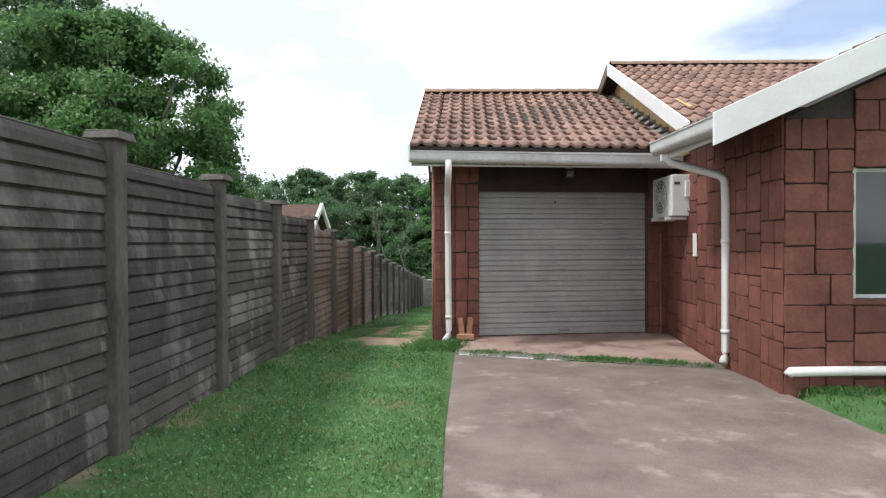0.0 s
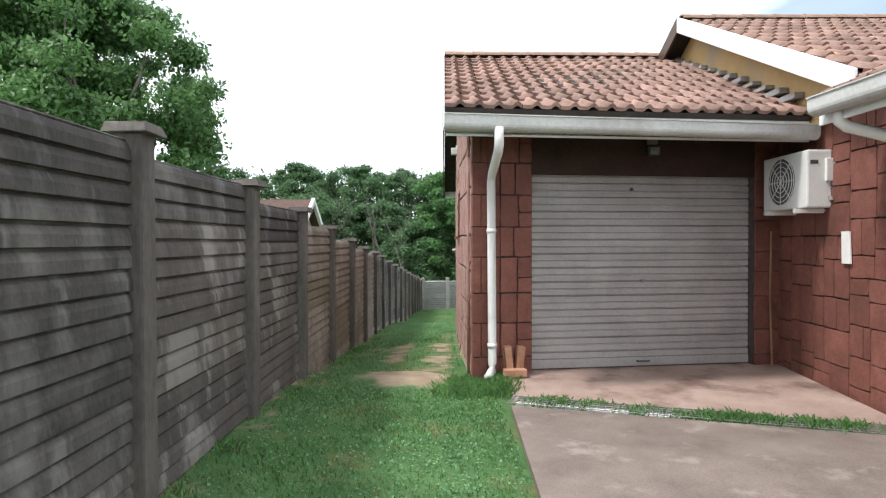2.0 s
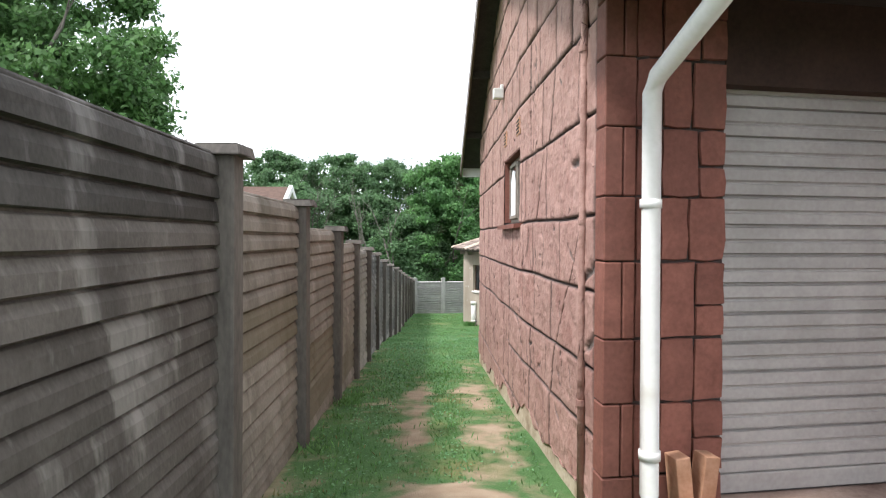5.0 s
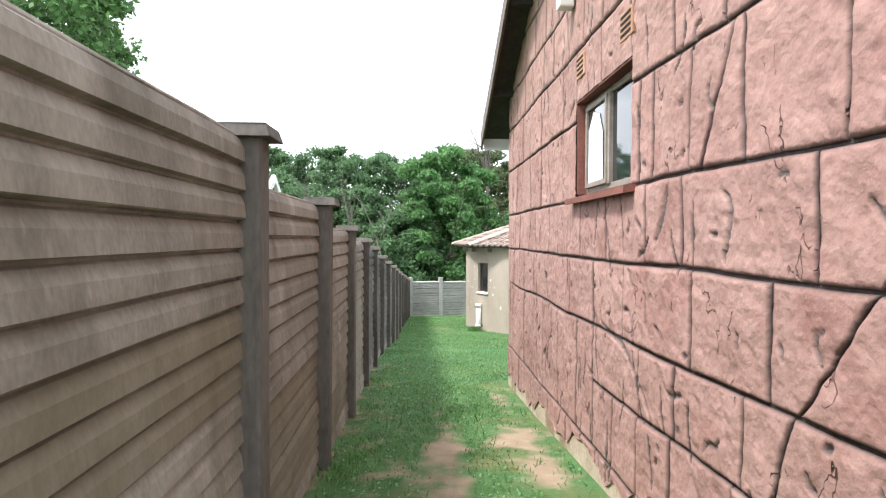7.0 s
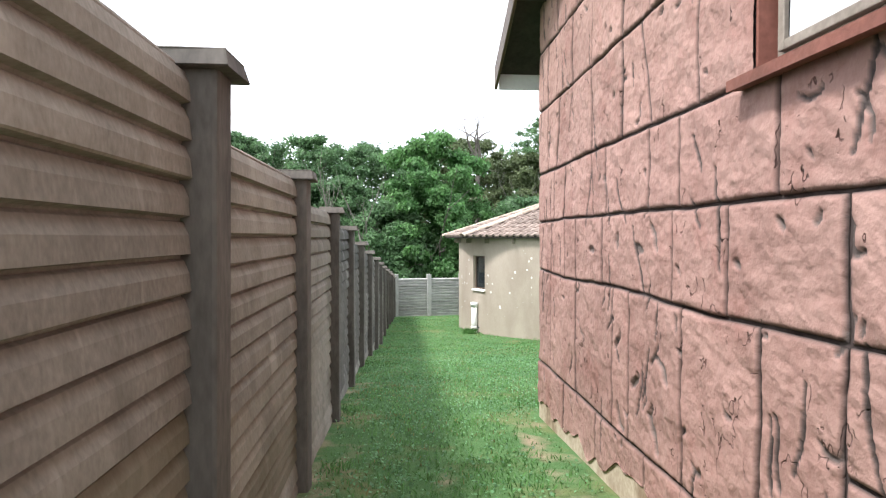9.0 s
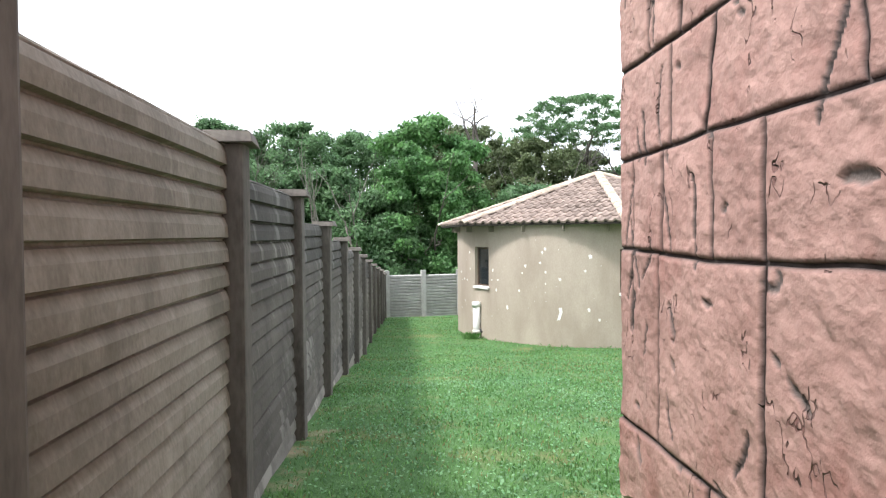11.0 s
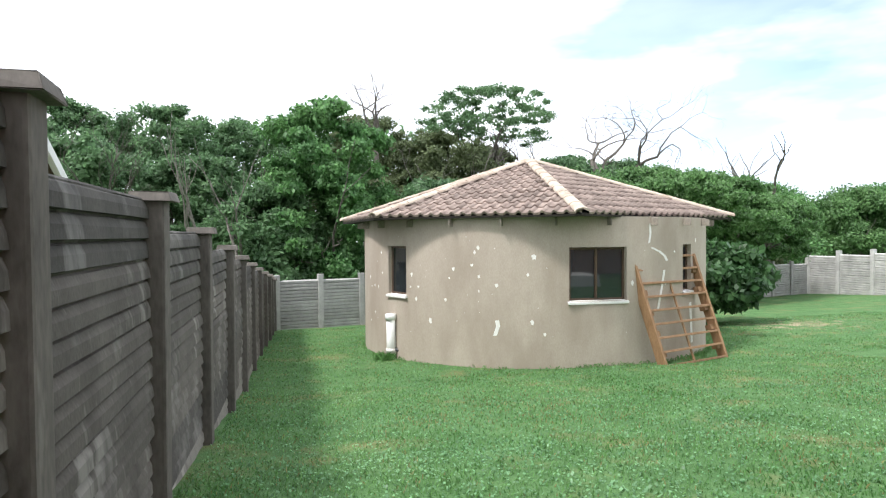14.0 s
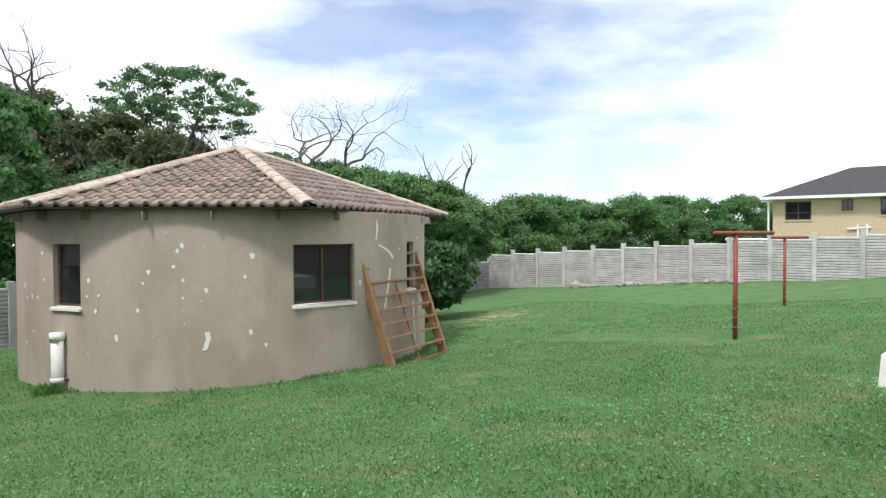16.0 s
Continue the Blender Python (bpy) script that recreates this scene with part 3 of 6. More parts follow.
    for k in range(40):
        tuft(rng.uniform(-0.35, 0.15), rng.uniform(7.3, 8.0), 0.09, 130, 0.085)
    for k in range(26):
        tuft(-1.72 + rng.uniform(0, 0.12), rng.uniform(0.5, 15), 0.06, 40, 0.06)
    for k in range(40):
        a = rng.uniform(2.9, 5.6)
        tuft(3.57 + 3.22 * math.cos(a), 25.2 + 3.25 * math.sin(a), 0.08, 30, 0.07)
    for k in range(14):
        tuft(rng.uniform(3.05, 4.3), 4.86, 0.06, 50, 0.075)
    for k in range(10):
        tuft(0.36, 23.75, 0.07, 26, 0.13)
    ob = obj("weeds", mesh_from("weeds", WV, WF, M_blade))
    tagged(ob, "longer green weeds along edges and in drain", "weeds", kind="stuff")


build_grass()

# ---- driveway, apron and drain ----
SL = prism([(0.10, -14, 0.0), (3.05, -14, 0.0), (3.06, 3.2, -0.005), (2.98, 5.95, -0.02), (0.16, 6.86, -0.03), (0.09, 3.9, -0.01)], (0, 0, -0.12))
slab = part("driveway", SL, M_slab, None)
tagged(slab, "stained grey-brown concrete driveway slab", "driveway", kind="structure")
AP = prism([(0.22, 7.16, -0.03), (2.98, 6.26, -0.02), (3.2, 8.6, 0.0), (0.2, 8.25, 0.0)], (0, 0, -0.12))
apron = part("garage_apron", AP, M_apron, None)
tagged(apron, "reddish damp-stained concrete apron before garage door", "pavement", kind="structure")


def build_drain():
    a, b = Vector((0.17, 7.02, -0.035)), Vector((2.97, 6.10, -0.03))
    d = (b - a)
    ln = d.length
    m = Matrix.Translation(a) @ Matrix.Rotation(math.atan2(d.y, d.x), 4, "Z")
    th = thing("drain_grate", m, "rusty wire mesh drain grate overgrown with weeds", "drain grate")
    part("channel", box((0, -0.14, -0.12), (ln, 0.14, -0.06)), M_joint, th)
    for k in range(5):
        y = -0.12 + 0.06 * k
        part("long_wire", tube([(0, y, 0.015), (ln * 0.5, y, 0.02), (ln, y, 0.015)], 0.004, 5), M_steel, th)
    me = bm_mesh("cross_wire", tube([(0, -0.13, 0.02), (0, 0.13, 0.02)], 0.004, 5), M_steel)
    for k in range(58):
        obj("cross_wire", me, th, pose(0.02 + k * (ln - 0.04) / 57, 0, 0))
    part("pipe", tube([(0.05, 0.0, -0.02), (1.9, -0.02, -0.02)], 0.02, 8), M_pipe, th, "thin white plastic pipe")


build_drain()

# ---- precast concrete fence ----
POST_Y = [4.65 + 1.565 * k for k in range(-5, 18)]
CAP_Z = ((-9, 2.10), (3.17, 1.93), (4.73, 1.857), (6.26, 1.76), (7.85, 1.65), (9.37, 1.52), (10.92, 1.37), (12.5, 1.233), (14.1, 1.12),
         (15.65, 1.005), (17.22, 0.83), (31.4, -0.56))


def fence_x(y):
    return -1.73 + 0.28 * max(0.0, y - 17.2) / 14.0


def slab_mesh(length, rng, mat):
    """A lapped precast plank 0.29 m high with three stepped ribs; its face looks to +x."""
    bm = bmesh.new()
    prof = [(-0.045, 0.0), (-0.006, 0.004)]
    for k in range(3):
        z0 = 0.004 + k * 0.0955
        prof += [(0.0, z0 + 0.004), (-0.004, z0 + 0.05), (-0.016, z0 + 0.082), (-0.026, z0 + 0.088), (-0.024, z0 + 0.0945)]
    prof += [(-0.03, 0.298), (-0.045, 0.298)]
    n = 4
    rings = []
    for i in range(n + 1):
        y = length * (i / n - 0.5)
        rings.append([bm.verts.new((x + rng.uniform(-0.002, 0.002), y, z + rng.uniform(-0.0015, 0.0015))) for x, z in prof])
    k = len(prof)
    for r0, r1 in zip(rings, rings[1:]):
        for i in range(k):
            bm.faces.new((r0[i], r1[i], r1[(i + 1) % k], r0[(i + 1) % k]))
    bm.faces.new(rings[0])
    bm.faces.new(rings[-1][::-1])
    return bm_mesh("plank", bm, mat)


def build_fence():
    rng = random.Random(5)
    th = tagged(new("fence"), "weathered grey-brown precast concrete plank fence stepping downhill", "fence")
    mats = (M_fence, M_fence_beige, M_fence_dark, M_fence_pale)
    planks = [[slab_mesh(1.475, rng, mt) for _ in range(6)] for mt in mats]
    bm = box((-0.125, -0.065, 0), (-0.0, 0.065, 2.2), 0.014)
    post_me = bm_mesh("post", bm, M_post)
    cap_me = []
    for k in range(4):
        # flat cap with chamfered top and a broken corner here and there
        bm = box((-0.165, -0.10, 0.0), (0.038, 0.10, 0.048), 0.004)
        for v in bm.verts:
            if v.co.z > 0.03:
                v.co.x = -0.0635 + (v.co.x + 0.0635) * 0.88
                v.co.y *= 0.88
            v.co += Vector((rng.uniform(-.003, .003), rng.uniform(-.003, .003), rng.uniform(-.002, .002)))
        cap_me.append(bm_mesh("cap", bm, M_post))
    for i, y in enumerate(POST_Y):
        z = lerp_table(CAP_Z, y)
        x = fence_x(y)
        po = obj("post", post_me, th, pose(x, y, z - 0.04 - 2.2, 0, rng.uniform(-0.5, 0.5), rng.uniform(-1.5, 1.5)))
        obj("cap", rng.choice(cap_me), po, pose(0, 0, 2.19, 0, 0, rng.uniform(-3, 3)))
        if i == 0:
            continue
        y0 = POST_Y[i - 1]
        ym, xm = (y + y0) / 2, (x + fence_x(y0)) / 2 - 0.055
        rz = -math.degrees(math.atan2(x - fence_x(y0), y - y0))
        base = ground_z(-1.7, ym) - 0.2
        zz = z - (0.085 if y < 5.2 else 0.046)
        row = 0
        while zz > base:
            zz -= 0.2885
            if ym < 5.2:
                kind = 3 if zz < base + 0.1 else rng.choice((2, 2, 2, 0))
            elif ym < 7.0:
                kind = 2 if row == 0 else 0
            elif ym < 13.3:
                kind = 1
            elif ym < 26:
                kind = 2 if row == 0 and rng.random() < 0.6 else 3 if zz < base + 0.12 else rng.choice((0, 0, 0, 2))
            else:
                kind = 0
            obj("plank", rng.choice(planks[kind]), th, pose(xm + rng.uniform(-0.007, 0.007), ym, zz + rng.uniform(-0.002, 0.002), rng.uniform(-0.06, 0.06), rng.uniform(-0.7, 0.7), rz))
            row += 1


build_fence()


def far_wall(name, a, b, za, zb, height, label, posts, mat, flip=1):
    """A run of pale precast panels between posts, from a to b."""
    th = tagged(new(name), label, "fence")
    a, b = Vector(a), Vector(b)
    d = (b - a) / posts
    rz = math.atan2(d.y, d.x)
    ln = d.length
    pm = bm_mesh("post", box((-0.075, -0.11, -0.4), (0.075, 0.09, height + 0.10), 0.012), mat)
    bm = bmesh.new()
    prof = [(0.03, 0.0)]
    for k in range(3):
        z0 = 0.004 + k * 0.095
        prof += [(-0.045, z0), (-0.05, z0 + 0.06), (-0.005, z0 + 0.086)]
    prof += [(0.03, 0.287)]
    r0 = [bm.verts.new((0.06, y, z)) for y, z in prof]
    r1 = [bm.verts.new((ln - 0.06, y, z)) for y, z in prof]
    n = len(prof)
    for i in range(n):
        bm.faces.new((r0[i], r0[(i + 1) % n], r1[(i + 1) % n], r1[i]))
    bm.faces.new(r0)
    bm.faces.new(r1[::-1])
    pl = bm_mesh("plank", bm, mat)
    for i in range(posts + 1):
        p = a + d * i
        z = za + (zb - za) * i / posts
        obj("post", pm, th, Matrix.Translation((p.x, p.y, z)) @ Matrix.Rotation(rz, 4, "Z"))
        if i < posts:
            for k in range(int(height / 0.2895 + 0.5)):
                obj("plank", pl, th, Matrix.Translation((p.x, p.y, z - 0.05 + k * 0.2895)) @ Matrix.Rotation(rz, 4, "Z"))
    return th


far_wall("back_wall", (-1.45, 31.62), (21.6, 36.5), -2.03, -2.18, 1.45, "pale grey precast concrete boundary wall at garden end", 19, M_back_wall)
far_wall("side_wall", (21.6, 36.5), (25.5, 8.0), -2.1, -0.35, 1.75, "whitewashed precast concrete boundary wall with dark stains", 20, M_white_wall)


# ---- stone pieces ----
def piece(u0, u1, v0, v1, place, rng, depth=0.014, bevel=0.005, wob=0.005, clip_top=None, clip_bot=None, step=0.09):
    """A stone with wavy edges on the wall's plane; place(u, v, out) gives the point."""
    pts = []
    edges = (((u0, v0), (u1, v0)), ((u1, v0), (u1, v1)), ((u1, v1), (u0, v1)), ((u0, v1), (u0, v0)))
    for (a, b), (c, d) in edges:
        n = max(2, min(7, int(max(abs(c - a), abs(d - b)) / step)))
        for i in range(n):
            k = i / n
            u, v = a + (c - a) * k, b + (d - b) * k
            if i == 0:
                u += 0.004 * (1 if u == u0 else -1)
                v += 0.004 * (1 if v == v0 else -1)
            pts.append([u + rng.uniform(-wob, wob), v + rng.uniform(-wob, wob)])
    if clip_top:
        for p in pts:
            p[1] = min(p[1], clip_top(p[0]))
    if clip_bot:
        for p in pts:
            p[1] = max(p[1], clip_bot(p[0]))
    cu, cv = sum(p[0] for p in pts) / len(pts), sum(p[1] for p in pts) / len(pts)
    if max(p[1] for p in pts) - min(p[1] for p in pts) < 0.03:
        return None
    n = len(pts)
    verts = [place(u, v, 0.0) for u, v in pts]
    ins = []
    for u, v in pts:
        du, dv = cu - u, cv - v
        ln = math.hypot(du, dv) or 1
        ins.append((u + du / ln * bevel, v + dv / ln * bevel))
    verts += [place(u, v, depth + rng.uniform(-0.003, 0.003)) for u, v in ins]
    verts.append(place(cu, cv, depth + rng.uniform(0.0, 0.006)))
    faces = [(i, (i + 1) % n, n + (i + 1) % n, n + i) for i in range(n)] + [(n + i, n + (i + 1) % n, 2 * n) for i in range(n)]
    return verts, faces


def ashlar(u0, u1, v0, v1, rng, out, big=0.46, small=0.16):
    """Split a face into uneven squared stones."""
    w, h = u1 - u0, v1 - v0
    if w <= big and h <= big and (rng.random() < 0.62 or min(w, h) < 2 * small * 0.8):
        out.append((u0, u1, v0, v1))
        return
    if (w > h and w > 2 * small * 0.8) or h < 2 * small * 0.8:
        k = u0 + w * rng.uniform(0.32, 0.68)
        ashlar(u0, k, v0, v1, rng, out, big, small)
        ashlar(k, u1, v0, v1, rng, out, big, small)
    else:
        k = v0 + h * rng.uniform(0.32, 0.68)
        ashlar(u0, u1, v0, k, rng, out, big, small)
        ashlar(u0, u1, k, v1, rng, out, big, small)


def lay_stones(wall, rects, place, seed, mat, gap=0.002, **kw):
    rng = random.Random(seed)
    for u0, u1, v0, v1 in rects:
        r = piece(u0 + gap, u1 - gap, v0 + gap, v1 - gap, place, rng, **kw)
        if r:
            obj("stone", mesh_from("stone", r[0], r[1], mat), wall)


# ---- house ----
house = tagged(new("house"), "single-storey red stone-clad house with clay tile roof and garage", "house")
CORNER = Vector((-0.10, 7.93))          # front left corner of the garage
FRONT_DIR = Vector((math.cos(radians(8.2)), math.sin(radians(8.2))))
FRONT_N = Vector((FRONT_DIR.y, -FRONT_DIR.x))


def front(u, v, o=0.0):
    p = CORNER + FRONT_DIR * u + FRONT_N * o
    return (p.x, p.y, v)


def side_xy(u):
    """Side wall of the garage: u is y."""
    return lerp_table(((7.95, -0.10), (10.03, -0.168), (14.05, -0.145)), u)


def side(u, v, o=0.0):
    return (side_xy(u) - o, u, v)


RIDGE_Y, RIDGE_Z, EAVE_Z, EAVE_Y, BACK_Y = 11.05, 4.07, 2.50, 7.2, 14.75


def roof_z(y):
    if y < RIDGE_Y:
        return EAVE_Z + (RIDGE_Z - EAVE_Z) * (y - EAVE_Y) / (RIDGE_Y - EAVE_Y)
    return RIDGE_Z - (RIDGE_Z - 2.42) * (y - RIDGE_Y) / (BACK_Y - RIDGE_Y)


# carved plaster: courses as (bottom, top, joints as y or (y, lean))
COURSES = (
    (-0.60, -0.08, (8.7, 9.3, 9.95, 10.6, 11.3, 11.9, 12.6, 13.3)),
    (-0.08, 0.31, (8.95, (9.11, 0.1), 9.61, 9.95, 10.3, 10.66)),
    (0.31, 0.63, ((8.88, -0.3), 9.08, 9.57, 9.92, 10.66)),
    (0.63, 1.01, ((8.66, -0.69), 8.94, 9.43, 10.13, 10.66, 11.21, 11.63, 12.50, 13.01, 13.28, 13.62, 13.89)),
    (1.01, 1.38, ((8.40, -0.63), 8.74, 9.52, 9.86, 10.43, 10.93, 11.57, 11.86, 12.44, (12.68, 0.1), (13.29, -0.2), 13.56)),
    (1.38, 1.87, (8.63, 9.09, (9.25, -0.5), 9.45, 9.79, 9.94)),
    (1.87, 2.32, (8.35, (8.95, -0.3), 9.2, 9.6)),
    (2.32, 2.70, (8.5, 8.85, 9.3, 9.62, 10.05, 10.5, 10.9, (11.3, 0.3), 11.75, 12.1, 12.6, 13.0, 13.5)),
    (2.70, 3.08, (8.9, 9.4, 9.75, 10.2, 10.75, 11.2, 11.6, 12.05, 12.5, 13.0)),
    (3.08, 3.45, (9.6, 10.1, 10.6, 11.0, 11.45, 11.9, 12.4)),
    (3.45, 3.80, (10.3, 10.9, 11.3, 11.8)),
    (3.80, 4.20, (10.9, 11.4)),
)
# the larger scoops and cracks: y, z, length, heading in degrees, half width
SCOOPS = ((10.45, 0.66, 0.80, 196, 0.016), (8.44, 1.66, 0.17, 200, 0.022), (8.20, 1.05, 0.24, 140, 0.022), (8.16, 0.72, 0.16, 170, 0.024),
          (9.20, 1.08, 0.24, 115, 0.013), (10.10, 0.78, 0.22, 170, 0.012), (9.75, 1.12, 0.24, 120, 0.016), (11.84, 0.94, 0.12, 215, 0.020),
          (12.0, 0.85, 0.06, 180, 0.022), (12.27, 0.84, 0.07, 110, 0.020), (12.72, 0.82, 0.09, 180, 0.018), (12.27, 0.34, 0.10, 150, 0.018),
          (11.76, 0.38, 0.13, 235, 0.022), (11.97, 0.26, 0.10, 265, 0.022), (11.80, 0.16, 0.20, 275, 0.024), (12.24, 0.06, 0.16, 250, 0.018))


def carve_wall(wall, W, rt, plinth, end):
    """Wavy-jointed stones modelled in the plaster, scooped and cracked."""
    gr = random.Random(77)
    n3 = lambda a, b, c: noise.noise((a, b, c))
    scoops = []

    def scoop(u, v, length, heading, r, depth=0.018, dark=0.0, bend=0.28):
        pts, a = [], math.radians(heading)
        n = max(2, int(length / (r * 0.7)))
        for i in range(n + 1):
            k = i / n
            pts.append((u, v, r * (0.45 + 0.55 * math.sin(math.pi * (0.12 + 0.76 * k))) * gr.uniform(0.75, 1.15)))
            a += gr.gauss(0, bend * min(1.0, 0.14 / length))
            u, v = u + math.cos(a) * length / n, v + math.sin(a) * length / n
        scoops.append((np.array(pts), depth, dark))

    for q in SCOOPS:
        scoop(*q)
    for _ in range(85):
        scoop(gr.uniform(8.3, 13.9), gr.uniform(-0.15, 3.1), gr.uniform(0.05, 0.15), gr.gauss(255, 26), gr.uniform(0.008, 0.015), 0.013, 0.35)
    for _ in range(80):
        scoop(gr.uniform(8.3, 13.9), gr.uniform(-0.15, 2.6), gr.uniform(0.02, 0.045), gr.uniform(0, 360), gr.uniform(0.009, 0.015), 0.013, 0.3)
    for _ in range(100):
        scoop(13.95 - 4.6 * gr.random() ** 1.6, gr.uniform(-0.1, 3.0), gr.uniform(0.10, 0.36), gr.gauss(268, 9), gr.uniform(0.0075, 0.010), 0.010, 1.0, 0.10)

    def hline(z, u):
        return z + 0.014 * n3(u * 1.1, z * 3, 1) + 0.006 * n3(u * 5, z * 3, 2)

    def vline(j, v, vm):
        u, lean = j if isinstance(j, tuple) else (j, 0.0)
        w = 0.6 if lean == 0 else 1.5
        return u + lean * (v - vm) + w * (0.016 * n3(v * 4, u * 3, 3) + 0.008 * n3(v * 14, u * 3, 4))

    def stone(c0, c1, ja, jb, flat_low=False, sa=False, sb=False):
        vm = (c0 + c1) / 2
        ua, ub = (j[0] if isinstance(j, tuple) else j for j in (ja, jb))
        step = 0.0095 if c1 < 2.4 else 0.02
        nu, nv = max(4, int((ub - ua) / step)), max(4, int((c1 - c0) / step))
        ga, gb = (0.0 if sa else gr.uniform(0.003, 0.006)), (0.0 if sb else gr.uniform(0.003, 0.006))
        gv = gr.uniform(0.003, 0.006)
        lift = gr.uniform(-0.003, 0.004)
        P = np.zeros((nv + 1, nu + 1, 2))

        def spread(n, w):
            rim = 0.0055 / w
            return [0.0] + [rim + (1 - 2 * rim) * k / (n - 2) for k in range(n - 1)] + [1.0]
        su, sv = spread(nu, ub - ua), spread(nv, c1 - c0)
        for j in range(nv + 1):
            t = sv[j]
            v = c0 + (c1 - c0) * t
            a = (ua if sa else vline(ja, v, vm)) + ga
            b = (ub if sb else vline(jb, v, vm)) - gb
            for i in range(nu + 1):
                u = a + (b - a) * su[i]
                lo = c0 if flat_low else hline(c0, u) + gv
                hi = hline(c1, u) - gv
                P[j, i] = u, lo + (hi - lo) * t
        near = [q for q in scoops if q[0][:, 0].max() > ua - 0.25 and q[0][:, 0].min() < ub + 0.25 and q[0][:, 1].max() > c0 - 0.05 and q[0][:, 1].min() < c1 + 0.05]
        cut_, bed, dark = (np.zeros(P.shape[:2]) for _ in range(3))
        for pts, depth, dk in near:
            d = np.sqrt((P[..., 0, None] - pts[:, 0]) ** 2 + (P[..., 1, None] - pts[:, 1]) ** 2) / pts[:, 2]
            f = np.clip((1.25 - d.min(axis=-1)) / 0.5, 0, 1)
            cut_ = np.maximum(cut_, f * depth)
            bed = np.maximum(bed, f)
            dark = np.maximum(dark, f * dk)
        verts, attr, line = [], [], []
        for j in range(nv + 1):
            for i in range(nu + 1):
                u, v = P[j, i]
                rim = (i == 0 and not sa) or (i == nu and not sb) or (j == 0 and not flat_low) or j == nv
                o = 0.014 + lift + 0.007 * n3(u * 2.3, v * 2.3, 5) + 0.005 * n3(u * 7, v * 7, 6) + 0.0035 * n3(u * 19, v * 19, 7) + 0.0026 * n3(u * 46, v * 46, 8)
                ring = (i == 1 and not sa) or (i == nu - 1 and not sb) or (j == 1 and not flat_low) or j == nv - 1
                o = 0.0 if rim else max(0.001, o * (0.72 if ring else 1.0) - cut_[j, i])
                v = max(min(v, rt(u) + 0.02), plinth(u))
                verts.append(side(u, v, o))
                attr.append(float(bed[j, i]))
                # joint colour: full on the stone's rim, part on the ring inside it
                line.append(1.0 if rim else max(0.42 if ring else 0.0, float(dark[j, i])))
        m = nu + 1
        faces = [(j * m + i, j * m + i + 1, (j + 1) * m + i + 1, (j + 1) * m + i) for j in range(nv) for i in range(nu)]
        zs = [p[2] for p in verts]
        if max(zs) - min(zs) < 0.04:
            return
        me = mesh_from("stone", verts, faces, M_plaster_red, smooth=True)
        me.attributes.new("bed", "FLOAT", "POINT").data.foreach_set("value", attr)
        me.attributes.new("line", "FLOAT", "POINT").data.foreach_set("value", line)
        obj("stone", me, wall)

    first = 8.045
    for c0, c1, joints in COURSES:
        if abs(c0 + 0.08) < 0.01:
            js = [first, *joints]
            for a, b in zip(js, js[1:]):
                stone(c0, c1, a, b)
            # beyond here one tall course
            js = [10.66, 11.02, 11.53, 12.10, 12.32, 13.01, 13.66, end]
            for a, b in zip(js, js[1:]):
                stone(c0, 0.63, a, b)
        elif abs(c0 - 0.31) < 0.01:
            js = [first, *joints]
            for a, b in zip(js, js[1:]):
                stone(c0, c1, a, b)
        elif c0 in (1.38, 1.87):
            js = [first, *joints, W[0]]
            for a, b in zip(js, js[1:]):
                stone(c0, c1, a, b, sb=b == W[0])
            if c0 == 1.87:
                stone(W[3], c1, W[0], 10.52, flat_low=True)
                stone(W[3], c1, 10.52, W[1], flat_low=True)
            js = [W[1], 11.42, (11.9, 0.25), 12.2, 12.68, 13.1, (13.45, -0.2), 13.75, end]
            for a, b in zip(js, js[1:]):
                stone(c0, c1, a, b, sa=a == W[1])
        else:
            js = [first, *joints, end]
            for a, b in zip(js, js[1:]):
                stone(c0, c1, a, b)


